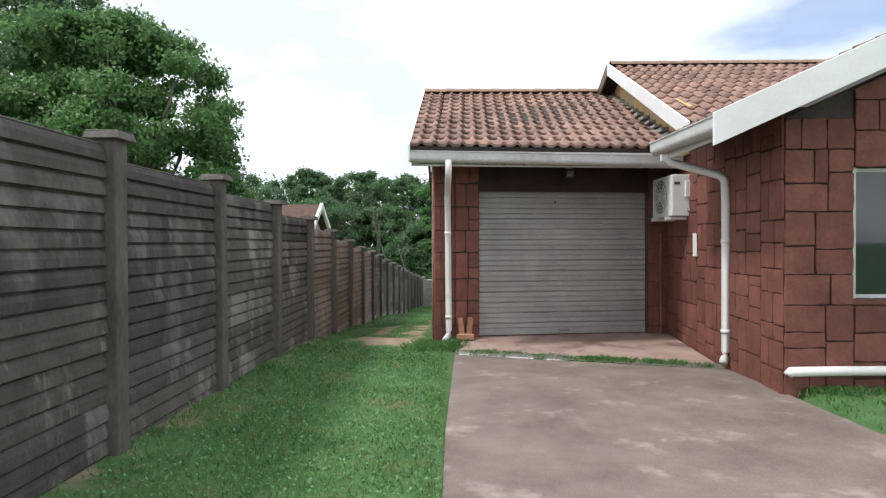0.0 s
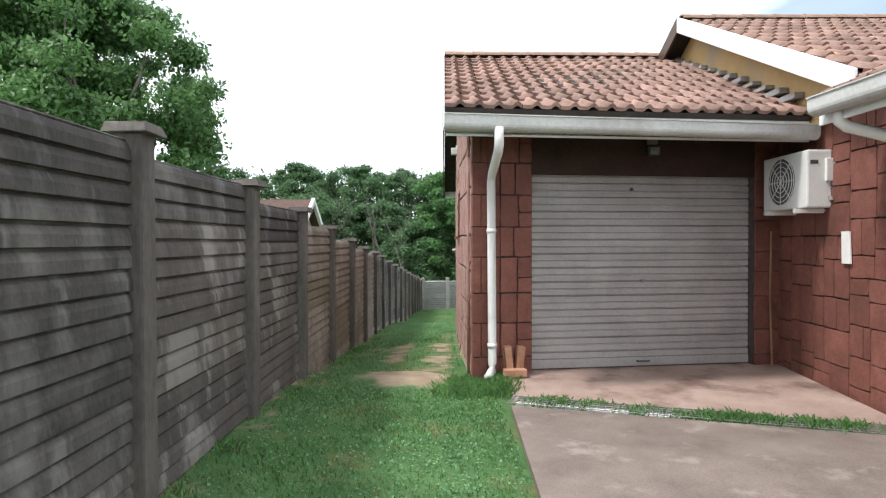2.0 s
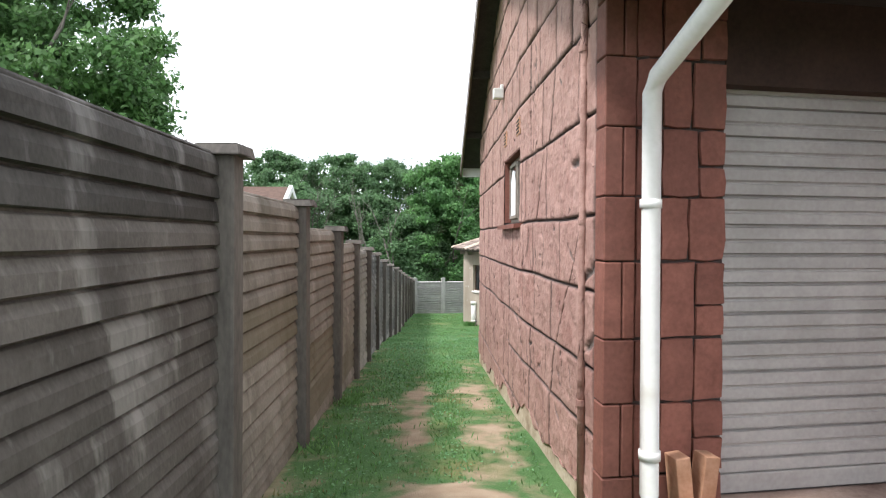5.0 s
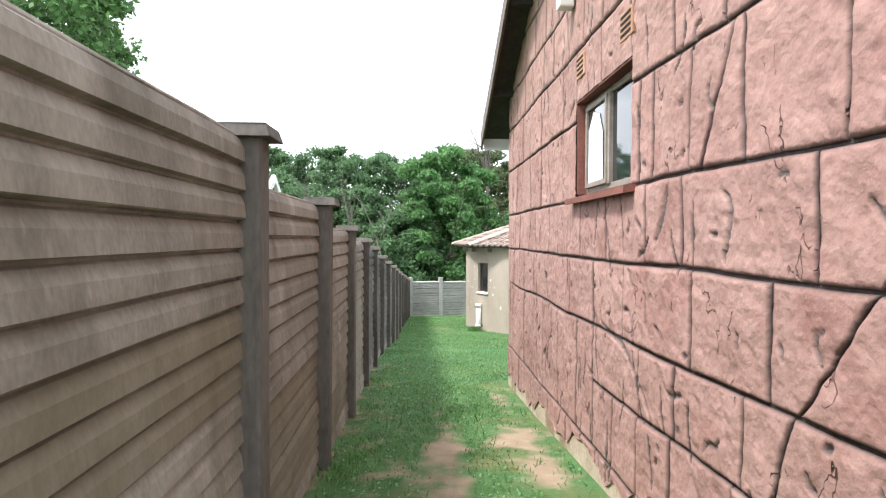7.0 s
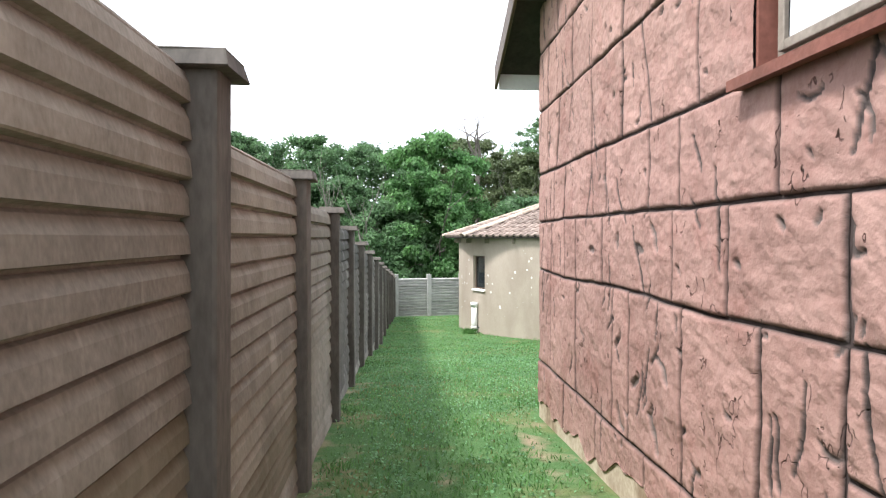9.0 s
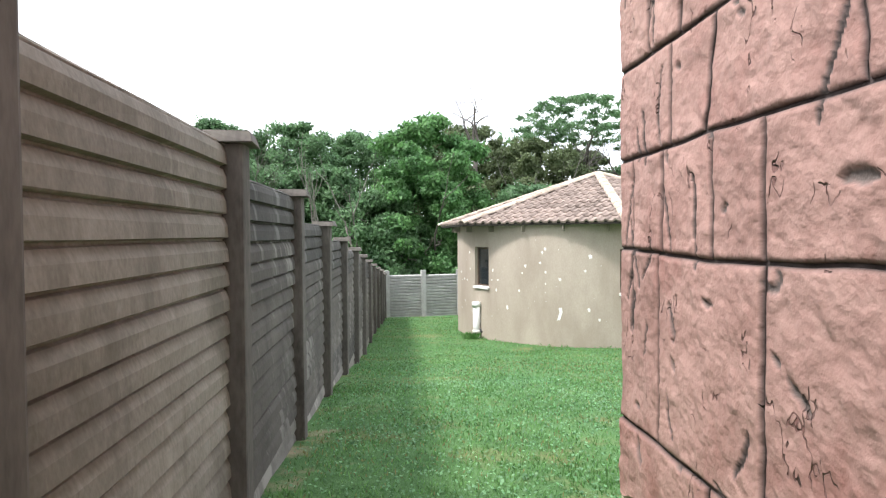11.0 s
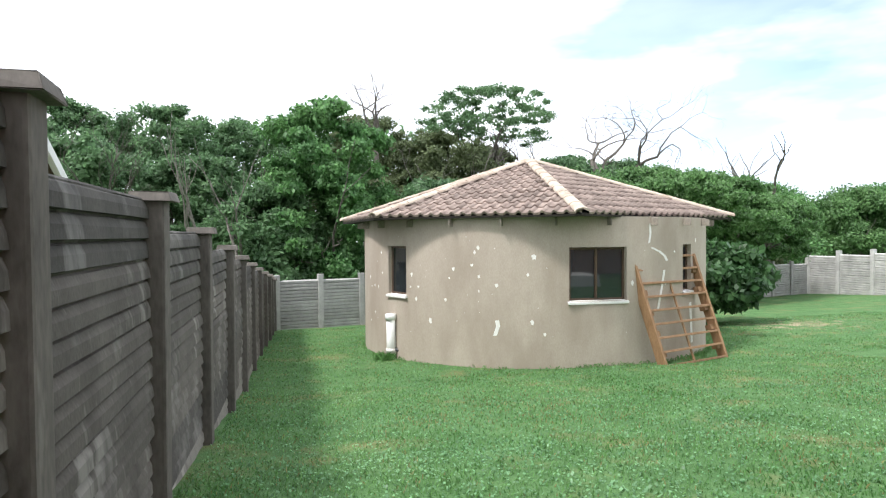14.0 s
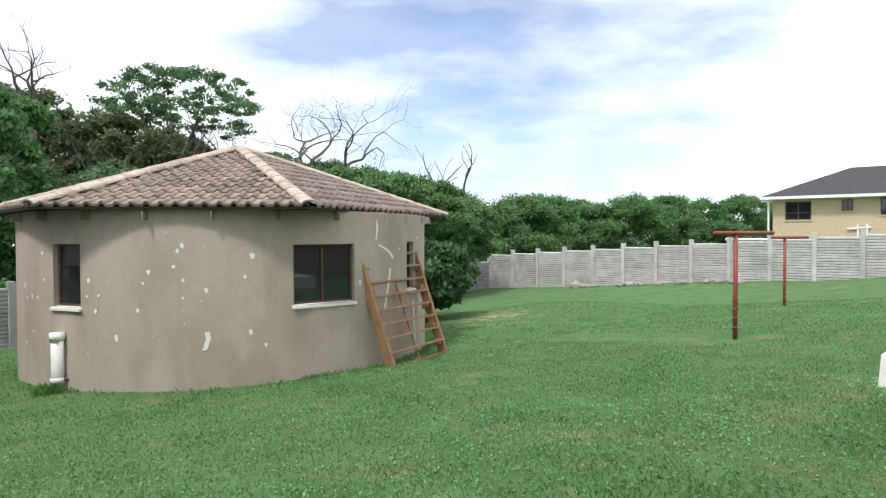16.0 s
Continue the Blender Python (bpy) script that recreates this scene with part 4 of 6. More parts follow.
def build_garage():
    W = (10.03, 11.06, 1.40, 2.0)        # side window: y0, y1, z0, z1
    B0, B1 = 7.95, 14.05
    # side wall core, with the window's opening left free
    bm = bmesh.new()
    def seg(pts):
        add_prism(bm, [side(u, v, -0.003) for u, v in pts], (0.2, 0, 0))
    rt = lambda y: roof_z(y) - 0.09
    seg([(B0, -0.9), (W[0], -0.9), (W[0], rt(W[0])), (B0, rt(B0))])
    seg([(W[0], -0.9), (W[1], -0.9), (W[1], W[2]), (W[0], W[2])])
    seg([(W[0], W[3]), (W[1], W[3]), (W[1], rt(W[1])), (RIDGE_Y, rt(RIDGE_Y)), (W[0], rt(W[0]))])
    seg([(W[1], -0.9), (B1, -0.9), (B1, rt(B1)), (W[1], rt(W[1]))])
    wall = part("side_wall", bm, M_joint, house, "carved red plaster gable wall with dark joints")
    plinth = lambda y: ground_z(-0.3, y) + 0.11 + 0.13 * noise.noise((y * 1.7, 0, 3)) + 0.07 * noise.noise((y * 6, 0, 5))
    n = 40
    pv, pf = [], []
    for i in range(n + 1):
        a = B0 + (B1 - B0) * i / n
        for v, o in ((ground_z(-0.3, a) - 0.3, 0.012), (plinth(a) + 0.005, 0.006), (plinth(a) + 0.03, -0.004)):
            pv.append(side(a, v, o + 0.004 * noise.noise((a * 5, v * 5, 0))))
    for i in range(n):
        for k in range(2):
            pf.append((3 * i + k, 3 * i + 3 + k, 3 * i + 4 + k, 3 * i + 1 + k))
    obj("plinth", mesh_from("plinth", pv, pf, M_plinth), house, None, "bare cream mortar along the wall foot")
    carve_wall(wall, W, rt, plinth, B1)
    part("conduit", tube([side(8.2, -0.1, 0.026), side(8.2, 0.9, 0.030), side(8.2, 1.9, 0.027), side(8.2, 2.62, 0.026)], 0.019, 10), M_plaster_red, house, "conduit painted in with the wall", smooth=True)
    for z in (0.42, 1.34, 2.2):
        part("clip", tube([side(8.2, z, 0.03), side(8.2, z + 0.03, 0.03)], 0.024, 10), M_plaster_red, house)
    # the window: reveal, frame, panes, sill
    wx = side_xy(10.5)
    win = obj("side_window", None, house)
    part("sill", prism([(wx - 0.07, W[0] - 0.05, W[2] - 0.055), (wx + 0.16, W[0] - 0.05, W[2] - 0.02), (wx + 0.16, W[0] - 0.05, W[2] + 0.01), (wx - 0.07, W[0] - 0.05, W[2] - 0.02)], (0, W[1] - W[0] + 0.1, 0)), M_stone, win)
    part("reveal", prism([(wx - 0.01, W[0] + 0.001, W[3] - 0.012), (wx + 0.14, W[0] + 0.001, W[3] - 0.012), (wx + 0.14, W[0] + 0.001, W[3] - 0.001), (wx - 0.01, W[0] + 0.001, W[3] - 0.001)], (0, W[1] - W[0] - 0.002, 0)), M_stone, win)
    for yy in (W[0] + 0.002, W[1] - 0.014):
        part("reveal", box((wx - 0.005, yy, W[2] + 0.012), (wx + 0.14, yy + 0.012, W[3] - 0.013)), M_stone, win)
    def frame_rect(y0, y1, z0, z1, x, t, mat, name):
        bm = bmesh.new()
        add_box(bm, (x, y0, z0), (x + 0.035, y0 + t, z1), 0.004)
        add_box(bm, (x, y1 - t, z0), (x + 0.035, y1, z1), 0.004)
        add_box(bm, (x + 0.001, y0 + t, z0), (x + 0.034, y1 - t, z0 + t), 0.004)
        add_box(bm, (x + 0.001, y0 + t, z1 - t), (x + 0.034, y1 - t, z1), 0.004)
        return part(name, bm, mat, win)
    ym = W[0] + 0.56
    frame_rect(W[0] + 0.014, W[1] - 0.014, W[2] + 0.012, W[3] - 0.013, wx + 0.055, 0.035, M_timber_frame, "window_frame")
    f = frame_rect(ym, W[1] - 0.045, W[2] + 0.045, W[3] - 0.045, wx + 0.035, 0.03, M_timber_frame, "sash")
    part("mullion", box((wx + 0.045, ym - 0.03, W[2] + 0.04), (wx + 0.085, ym + 0.004, W[3] - 0.04), 0.003), M_timber_frame, win)
    part("pane", box((wx + 0.068, W[0] + 0.04, W[2] + 0.04), (wx + 0.072, ym - 0.02, W[3] - 0.04)), glass, win)
    part("pane", box((wx + 0.05, ym + 0.02, W[2] + 0.06), (wx + 0.054, W[1] - 0.07, W[3] - 0.06)), glass, win)
    bm = bmesh.new()
    pts = [(ym + 0.08, W[2] + 0.06), (W[1] - 0.09, W[2] + 0.06), (W[1] - 0.10, W[3] - 0.2), (W[1] - 0.2, W[3] - 0.1), (ym + 0.16, W[3] - 0.13), (ym + 0.09, W[3] - 0.25)]
    add_prism(bm, [(wx + 0.043, y, z) for y, z in pts], (0.004, 0, 0))
    part("curtain", bm, M_curtain, win, "white curtain behind the open sash")
    # terracotta air vents
    for yy, zz in ((10.10, 2.17), (10.93, 2.20)):
        v = part("air_vent", box((wx - 0.024, yy - 0.09, zz - 0.07), (wx + 0.02, yy + 0.09, zz + 0.07), 0.006), M_brick, house)
        for k in range(4):
            part("slot", box((wx - 0.027, yy - 0.07, zz - 0.052 + k * 0.03), (wx - 0.0245, yy + 0.07, zz - 0.038 + k * 0.03)), M_dark, v)
    # front: left pier, right pier, lintel
    U0, U1, UE = 0.60, 3.04, 3.38
    back = (*(FRONT_N * -0.2), 0)
    fw = part("front_pier", prism([front(0.05, -0.4, -0.012), front(U0, -0.4, -0.012), front(U0, 2.75, -0.012), front(0.05, 2.75, -0.012)], back), M_joint, house, "red squared stone pier")
    fr = part("front_pier", prism([front(U1, -0.4, -0.012), front(UE, -0.4, -0.012), front(UE, 2.75, -0.012), front(U1, 2.75, -0.012)], back), M_joint, house, "red squared stone pier")
    # plain beam without stones, its colour darkened for the soffit's shade
    fl = part("lintel", prism([front(U0 + 0.001, 2.0, 0.0), front(U1 - 0.001, 2.0, 0.0), front(U1 - 0.001, 2.75, 0.0), front(U0 + 0.001, 2.75, 0.0)], back), M_lintel, house, "plain lintel over the door with eave shade in its dark colour")
    rects = []
    r2 = random.Random(3)
    courses = [-0.12, 0.16, 0.5, 0.8, 1.16, 1.46, 1.78, 2.1, 2.5]
    for k, (v0, v1) in enumerate(zip(courses, courses[1:])):
        mid = 0.44 + r2.uniform(-0.03, 0.03)
        rects += [(0.14, 0.27, v0, v1), (0.27, mid, v0, v1)]
        if k % 2:
            vm = v0 + (v1 - v0) * r2.uniform(0.42, 0.58)
            rects += [(mid, U0, v0, vm), (mid, U0, vm, v1)]
        else:
            rects.append((mid, U0, v0, v1))
    lay_stones(fw, rects, front, 4, M_stone)
    # carved corner stones, wrapping both faces
    zs = [-0.45, -0.09, 0.16, 0.5, 0.8, 1.16, 1.46, 1.78, 2.1, 2.36, 2.62]
    for k, (z0, z1) in enumerate(zip(zs, zs[1:])):
        bm = bmesh.new()
        cuts = ((0.0, 0.14),) if k % 2 else ((0.0, 0.075), (0.08, 0.14))
        for a, b in cuts:
            p = [front(a, z0 + 0.003, 0.018), front(b, z0 + 0.003, 0.018), front(b, z0 + 0.003, -0.012), front(a, z0 + 0.003, -0.012)]
            if a == 0.0:
                p[0] = (p[0][0] - 0.014, p[0][1], p[0][2])
                p[3] = (-0.118, 8.04, p[3][2])
                p.insert(3, (-0.09, 8.04, p[3][2]))
            add_prism(bm, p, (0, 0, z1 - z0 - 0.006))
        bmesh.ops.bevel(bm, geom=bm.edges[:], offset=0.006, segments=1, affect="EDGES")
        part("corner_stone", bm, M_stone, house)
    rects = []
    ashlar(U1, UE, -0.05, 2.5, r2, rects, 0.4, 0.18)
    lay_stones(fr, rects, front, 5, M_stone)
    # roller door
    a = CORNER + FRONT_DIR * U0 - FRONT_N * 0.10
    dm = Matrix.Translation((a.x, a.y, 0)) @ Matrix.Rotation(radians(8.2), 4, "Z")
    door = obj("garage_door", None, house, dm, "closed grey steel roller shutter door")
    W2 = U1 - U0
    bm = bmesh.new()
    hgt = 0.145
    prof = [(0.0, 0.0), (-0.012, 0.008), (-0.012, 0.062), (0.012, 0.067), (0.012, 0.077), (-0.012, 0.083), (-0.012, 0.132), (0.0, 0.1375), (0.0, 0.145)]
    r0 = [bm.verts.new((0.005, y, z)) for y, z in prof]
    r1 = [bm.verts.new((W2 - 0.005, y, z)) for y, z in prof]
    for i in range(len(prof) - 1):
        bm.faces.new((r0[i], r1[i], r1[i + 1], r0[i + 1]))
    sm = bm_mesh("slat", bm, M_door)
    for k in range(14):
        obj("slat", sm, door, pose(0, 0, 0.10 + k * hgt))
    part("bottom_rail", box((0.004, -0.022, 0.008), (W2 - 0.004, 0.012, 0.10), 0.006), M_door, door)
    part("rubber_seal", box((0.004, -0.012, 0.0), (W2 - 0.004, 0.008, 0.009)), M_grey, door)
    part("handle", tube([(1.16, -0.02, 0.06), (1.17, -0.05, 0.062), (1.29, -0.05, 0.062), (1.30, -0.02, 0.06)], 0.007, 8), M_grey, door)
    part("lock", tube([(1.23, -0.012, 0.90), (1.23, -0.03, 0.90)], 0.02, 12), M_steel, door)
    part("lock", tube([(1.10, -0.012, 1.86), (1.10, -0.03, 1.86)], 0.018, 12), M_grey, door)
    part("jamb", box((-0.002, -0.06, 0), (0.012, 0.0, 2.06)), M_stone, door)
    # inside is dark and closed
    bm = prism([front(0.2, -0.1, -0.5), front(UE, -0.1, -0.5), front(UE, 2.9, -0.5), front(0.2, 2.9, -0.5)], (0, 0.02, 0))
    part("inner_wall", bm, M_dark, house)


build_garage()


# ---- roofs ----
def tile_mesh(name, width, humps, mat):
    """Roman-profile roof tile: x across, y up the slope from its lower edge."""
    prof = []
    per = width / humps
    for h in range(humps):
        for k, z in ((0.0, 0.004), (0.30, 0.0), (0.52, 0.003), (0.62, 0.026), (0.76, 0.040), (0.90, 0.026)):
            prof.append(((h + k) * per - width / 2, z))
    prof.append((width / 2, 0.004))
    n = len(prof)
    lo = [(x, -0.008 if z > 0.01 else 0.0, z + 0.020) for x, z in prof]
    up = [(x, 0.37, z - 0.006) for x, z in prof]
    bot = [(x, 0.0, z * 0.8 - 0.012) for x, z in prof]
    verts = lo + up + bot
    faces = [(i, i + 1, n + i + 1, n + i) for i in range(n - 1)] + [(2 * n + i, 2 * n + i + 1, i + 1, i) for i in range(n - 1)]
    me = mesh_from(name, verts, faces, mat)
    for p in me.polygons:
        p.use_smooth = p.index < n - 1
    return me


TILE = tile_mesh("roof_tile", 0.34, 2, M_tile)
TILE_ONE = tile_mesh("roof_tile", 0.17, 1, M_tile_pale)


def tile_field(roof, A, B, C, D, me, w, inside=None, seed=1, exposure=0.325, jitter=0.006):
    """Tiles over the four-cornered slope: A, B along the eave, D above A, C above B."""
    A, B, C, D = (Vector(p) for p in (A, B, C, D))
    rng = random.Random(seed)
    rows = max(1, round(((D - A).length + (C - B).length) / 2 / exposure))
    cols = max(1, round((B - A).length / w))
    made = 0
    for r in range(rows):
        v = r / rows
        for c in range(cols):
            u = (c + 0.5) / cols
            p = (A * (1 - u) + B * u) * (1 - v) + (D * (1 - u) + C * u) * v
            if inside and not inside(p):
                continue
            ex = ((B - A) * (1 - v) + (C - D) * v).normalized()
            ey = ((D - A) * (1 - u) + (C - B) * u).normalized()
            ez = ex.cross(ey).normalized()
            ey = ez.cross(ex)
            m = Matrix((ex, ey, ez)).transposed().to_4x4()
            m.translation = p + ez * rng.uniform(0, jitter)
            obj("roof_tile", me, roof, m @ Matrix.Rotation(radians(rng.uniform(-0.8, 0.8)), 4, "Z"))
            made += 1
    return made


def sheet(pts, thick, mat, name, parent, label=""):
    pts = [Vector(p) for p in pts]
    n = (pts[1] - pts[0]).cross(pts[-1] - pts[0]).normalized()
    if n.z < 0:
        n = -n
    return part(name, prism([p - n * 0.012 for p in pts], -n * thick), mat, parent, label)


def board(name, a, b, h, t, mat, parent, out, label=""):
    """A board along a to b, h deep below the line, t thick towards out."""
    a, b, out = Vector(a), Vector(b), Vector(out)
    bm = prism([a, b, b - Vector((0, 0, h)), a - Vector((0, 0, h))], out * t)
    bmesh.ops.bevel(bm, geom=bm.edges[:], offset=0.004, segments=1, affect="EDGES")
    return part(name, bm, mat, parent, label)


def gutter(name, a, b, r, parent):
    """A white eaves gutter: rounded trough with a rolled lip; b runs along, open to the top."""
    a, b = Vector(a), Vector(b)
    d = (b - a).normalized()
    o = d.cross(Vector((0, 0, 1)))          # away from the wall
    prof = [(-r, r * 1.05), (-r, -0.3 * r)] + [(r * math.cos(t) * 0.98, -0.3 * r + r * math.sin(t) * 0.75) for t in [math.pi + math.pi * k / 8 for k in range(9)]][1:]
    prof += [(r, 0.8 * r), (r * 1.16, 0.86 * r), (r * 1.16, 1.0 * r), (r * 0.9, 1.02 * r), (r * 0.9, -0.25 * r)]
    prof += [(0.86 * r * math.cos(t), -0.3 * r + 0.62 * r * math.sin(t)) for t in [2 * math.pi - math.pi * k / 8 for k in range(9)]] + [(-0.92 * r, 1.05 * r)]
    bm = bmesh.new()
    r0 = [bm.verts.new(a + o * x + Vector((0, 0, z))) for x, z in prof]
    r1 = [bm.verts.new(b + o * x + Vector((0, 0, z))) for x, z in prof]
    n = len(prof)
    for i in range(n):
        bm.faces.new((r0[i], r0[(i + 1) % n], r1[(i + 1) % n], r1[i]))
    g = part(name, bm, M_gutter, parent, "weathered white painted gutter")
    for p in (a - d * 0.004, b):
        bm = prism([p + o * x + Vector((0, 0, z)) for x, z in prof[:13]], d * 0.004)
        part("end_cap", bm, M_white, g)
    return g


def caps_along(name, a, b, width, mat, parent, n, lift=0.03):
    """Half-round ridge tiles, butted end to end."""
    a, b = Vector(a), Vector(b)
    d = (b - a) / n
    z = Vector((0, 0, 1))
    s = d.normalized().cross(z).normalized()
    up = s.cross(d.normalized())
    prof = [(width / 2 * math.cos(t), width * 0.30 * math.sin(t)) for t in [math.pi * k / 8 for k in range(9)]]
    verts = []
    for e, k in ((0.0, 1.06), (1.02, 0.96)):
        verts += [d * e + s * x * k + up * (y * k + lift) for x, y in prof]
        verts += [d * e + s * x * k * 0.9 + up * (y * k - 0.02 + lift) for x, y in prof]
    m = 9
    faces = [(i, i + 1, 2 * m + i + 1, 2 * m + i) for i in range(m - 1)] + [(m + i, i, i + 1, m + i + 1)[::-1] for i in range(m - 1)]
    me = mesh_from(name, verts, faces, mat, smooth=False)
    for i in range(n):
        obj(name, me, parent, Matrix.Translation(a + d * i))


def build_roofs():
    # garage roof
    A, B, C, D = (-0.38, EAVE_Y, EAVE_Z), (3.05, EAVE_Y + 0.40, EAVE_Z), (3.3, RIDGE_Y + 0.1, RIDGE_Z), (-0.38, RIDGE_Y, RIDGE_Z)
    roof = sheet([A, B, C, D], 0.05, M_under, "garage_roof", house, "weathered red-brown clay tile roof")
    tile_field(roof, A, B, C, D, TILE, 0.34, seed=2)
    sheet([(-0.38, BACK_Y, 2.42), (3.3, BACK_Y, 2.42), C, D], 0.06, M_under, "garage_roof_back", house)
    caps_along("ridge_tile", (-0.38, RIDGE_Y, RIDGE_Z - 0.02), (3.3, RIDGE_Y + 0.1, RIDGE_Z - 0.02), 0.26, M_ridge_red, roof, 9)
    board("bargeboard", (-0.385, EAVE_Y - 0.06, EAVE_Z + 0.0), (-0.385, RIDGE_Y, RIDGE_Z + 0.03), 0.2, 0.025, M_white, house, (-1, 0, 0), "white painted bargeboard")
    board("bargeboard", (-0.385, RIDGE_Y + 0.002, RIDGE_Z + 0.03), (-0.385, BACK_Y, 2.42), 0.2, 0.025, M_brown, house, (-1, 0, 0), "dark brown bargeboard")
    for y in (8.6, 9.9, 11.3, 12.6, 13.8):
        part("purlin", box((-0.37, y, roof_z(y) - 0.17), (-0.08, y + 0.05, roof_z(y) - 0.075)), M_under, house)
    # soffit and fascia over the door
    fd = Vector((3.43, 0.40, 0)).normalized()
    fn = Vector((fd.y, -fd.x, 0))
    a0 = Vector((-0.37, EAVE_Y + 0.035, 0))
    b0 = a0 + fd * 3.45
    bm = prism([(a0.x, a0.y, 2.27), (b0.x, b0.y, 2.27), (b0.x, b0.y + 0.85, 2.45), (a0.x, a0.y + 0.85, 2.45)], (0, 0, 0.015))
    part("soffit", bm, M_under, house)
    bm = prism([(a0.x, a0.y, 2.25), (b0.x, b0.y, 2.25), (b0.x, b0.y, 2.475), (a0.x, a0.y, 2.475)], -fn * 0.02)
    part("fascia", bm, M_white, house)
    ga, gb = a0 + fn * 0.075 - fd * 0.03, b0 + fn * 0.075
    gutter("gutter", (ga.x, ga.y, 2.355), (gb.x, gb.y, 2.325), 0.068, house)
    # back gutter end
    part("back_fascia", box((-0.37, BACK_Y - 0.02, 2.22), (3.0, BACK_Y, 2.40)), M_white, house)
    # main roof with its gable verge over the garage
    A, B = (2.86, 6.62, 2.63), (9.5, 6.62, 2.63)
    D, C = (2.86, 10.3, 4.33), (9.5, 10.3, 4.33)
    roof = sheet([A, B, C, D], 0.05, M_under, "main_roof", house, "weathered red-brown clay tile roof")
    tile_field(roof, A, (8.3, 6.62, 2.63), (8.3, 10.3, 4.33), D, TILE, 0.34, seed=5, inside=lambda p: p.z > 2.16 + 0.45 * (p.x - 2.25) - 0.1 or p.x > 9)
    sheet([(2.86, 14.2, 2.7), (9.5, 14.2, 2.7), C, D], 0.06, M_under, "main_roof_back", house)
    caps_along("ridge_tile", (2.86, 10.3, 4.31), (9.5, 10.3, 4.31), 0.26, M_ridge_red, roof, 16)
    board("bargeboard", (2.84, 6.64, 2.665), (2.84, 10.3, 4.39), 0.21, 0.03, M_white, house, (-1, 0, 0), "white painted bargeboard")
    board("bargeboard", (2.84, 10.302, 4.39), (2.84, 14.2, 2.75), 0.21, 0.03, M_brown, house, (-1, 0, 0), "dark brown bargeboard")
    bm = prism([(3.08, 7.3, 2.4), (3.08, 13.3, 2.4), (3.08, 13.3, 2.95), (3.08, 10.3, 4.24), (3.08, 7.3, 2.98)], (0.1, 0, 0))
    part("gable_wall", bm, M_yellow, house, "ochre painted gable wall")
    # step flashing where the garage roof meets the gable
    rng = random.Random(2)
    for k in range(12):
        y = 7.75 + k * 0.27
        z = roof_z(y - 0.1)
        part("flashing", box((2.98, y, z + 0.01), (3.077, y + 0.30, z + 0.05 + rng.uniform(0.0, 0.02)), 0.006), M_flash, house, m=None)
    # wing roof, ridge running back
    A, B = (2.46, 6.6, 2.385), (2.46, 4.46, 2.385)
    sl = 0.45
    xr = 5.9
    C, D = (xr, 4.46, 2.29 + sl * (xr - 2.25)), (xr, 6.6, 2.29 + sl * (xr - 2.25))
    roof = sheet([A, B, C, D], 0.05, M_under, "wing_roof", house, "weathered red-brown clay tile roof")
    tile_field(roof, A, B, C, D, TILE, 0.34, seed=8)
    sheet([(9.55, 6.9, 2.24), (9.55, 4.46, 2.24), C, D], 0.06, M_under, "wing_roof_side", house)
    board("bargeboard", (2.17, 4.45, 2.30), (xr, 4.45, 2.30 + sl * (xr - 2.17)), 0.26, 0.03, M_white, house, (0, -1, 0), "white painted bargeboard")
    board("bargeboard", (xr + 0.002, 4.45, 2.30 + sl * (xr - 2.17)), (9.6, 4.45, 2.30), 0.26, 0.03, M_white, house, (0, -1, 0), "white painted bargeboard")
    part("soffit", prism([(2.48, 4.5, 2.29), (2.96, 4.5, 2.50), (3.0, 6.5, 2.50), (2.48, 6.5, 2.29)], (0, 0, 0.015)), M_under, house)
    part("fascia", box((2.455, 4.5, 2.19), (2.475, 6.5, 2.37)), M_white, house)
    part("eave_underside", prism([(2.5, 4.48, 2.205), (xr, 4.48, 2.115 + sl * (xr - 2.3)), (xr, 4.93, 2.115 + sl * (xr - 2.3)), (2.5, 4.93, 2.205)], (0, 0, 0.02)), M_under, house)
    gutter("gutter", (2.385, 6.42, 2.315), (2.385, 4.50, 2.275), 0.068, house)


build_roofs()

# ---- wing walls ----
WS0, WS1 = Vector((2.98, 4.93)), Vector((3.22, 8.62))
WSD = (WS1 - WS0).normalized()
WSN = Vector((-WSD.y, WSD.x))


def wing_side(u, v, o=0.0):
    p = WS0 + WSD * u + WSN * o
    return (p.x, p.y, v)


def wing_front(u, v, o=0.0):
    return (2.98 + u, 4.93 + 0.03 * u - o, v)


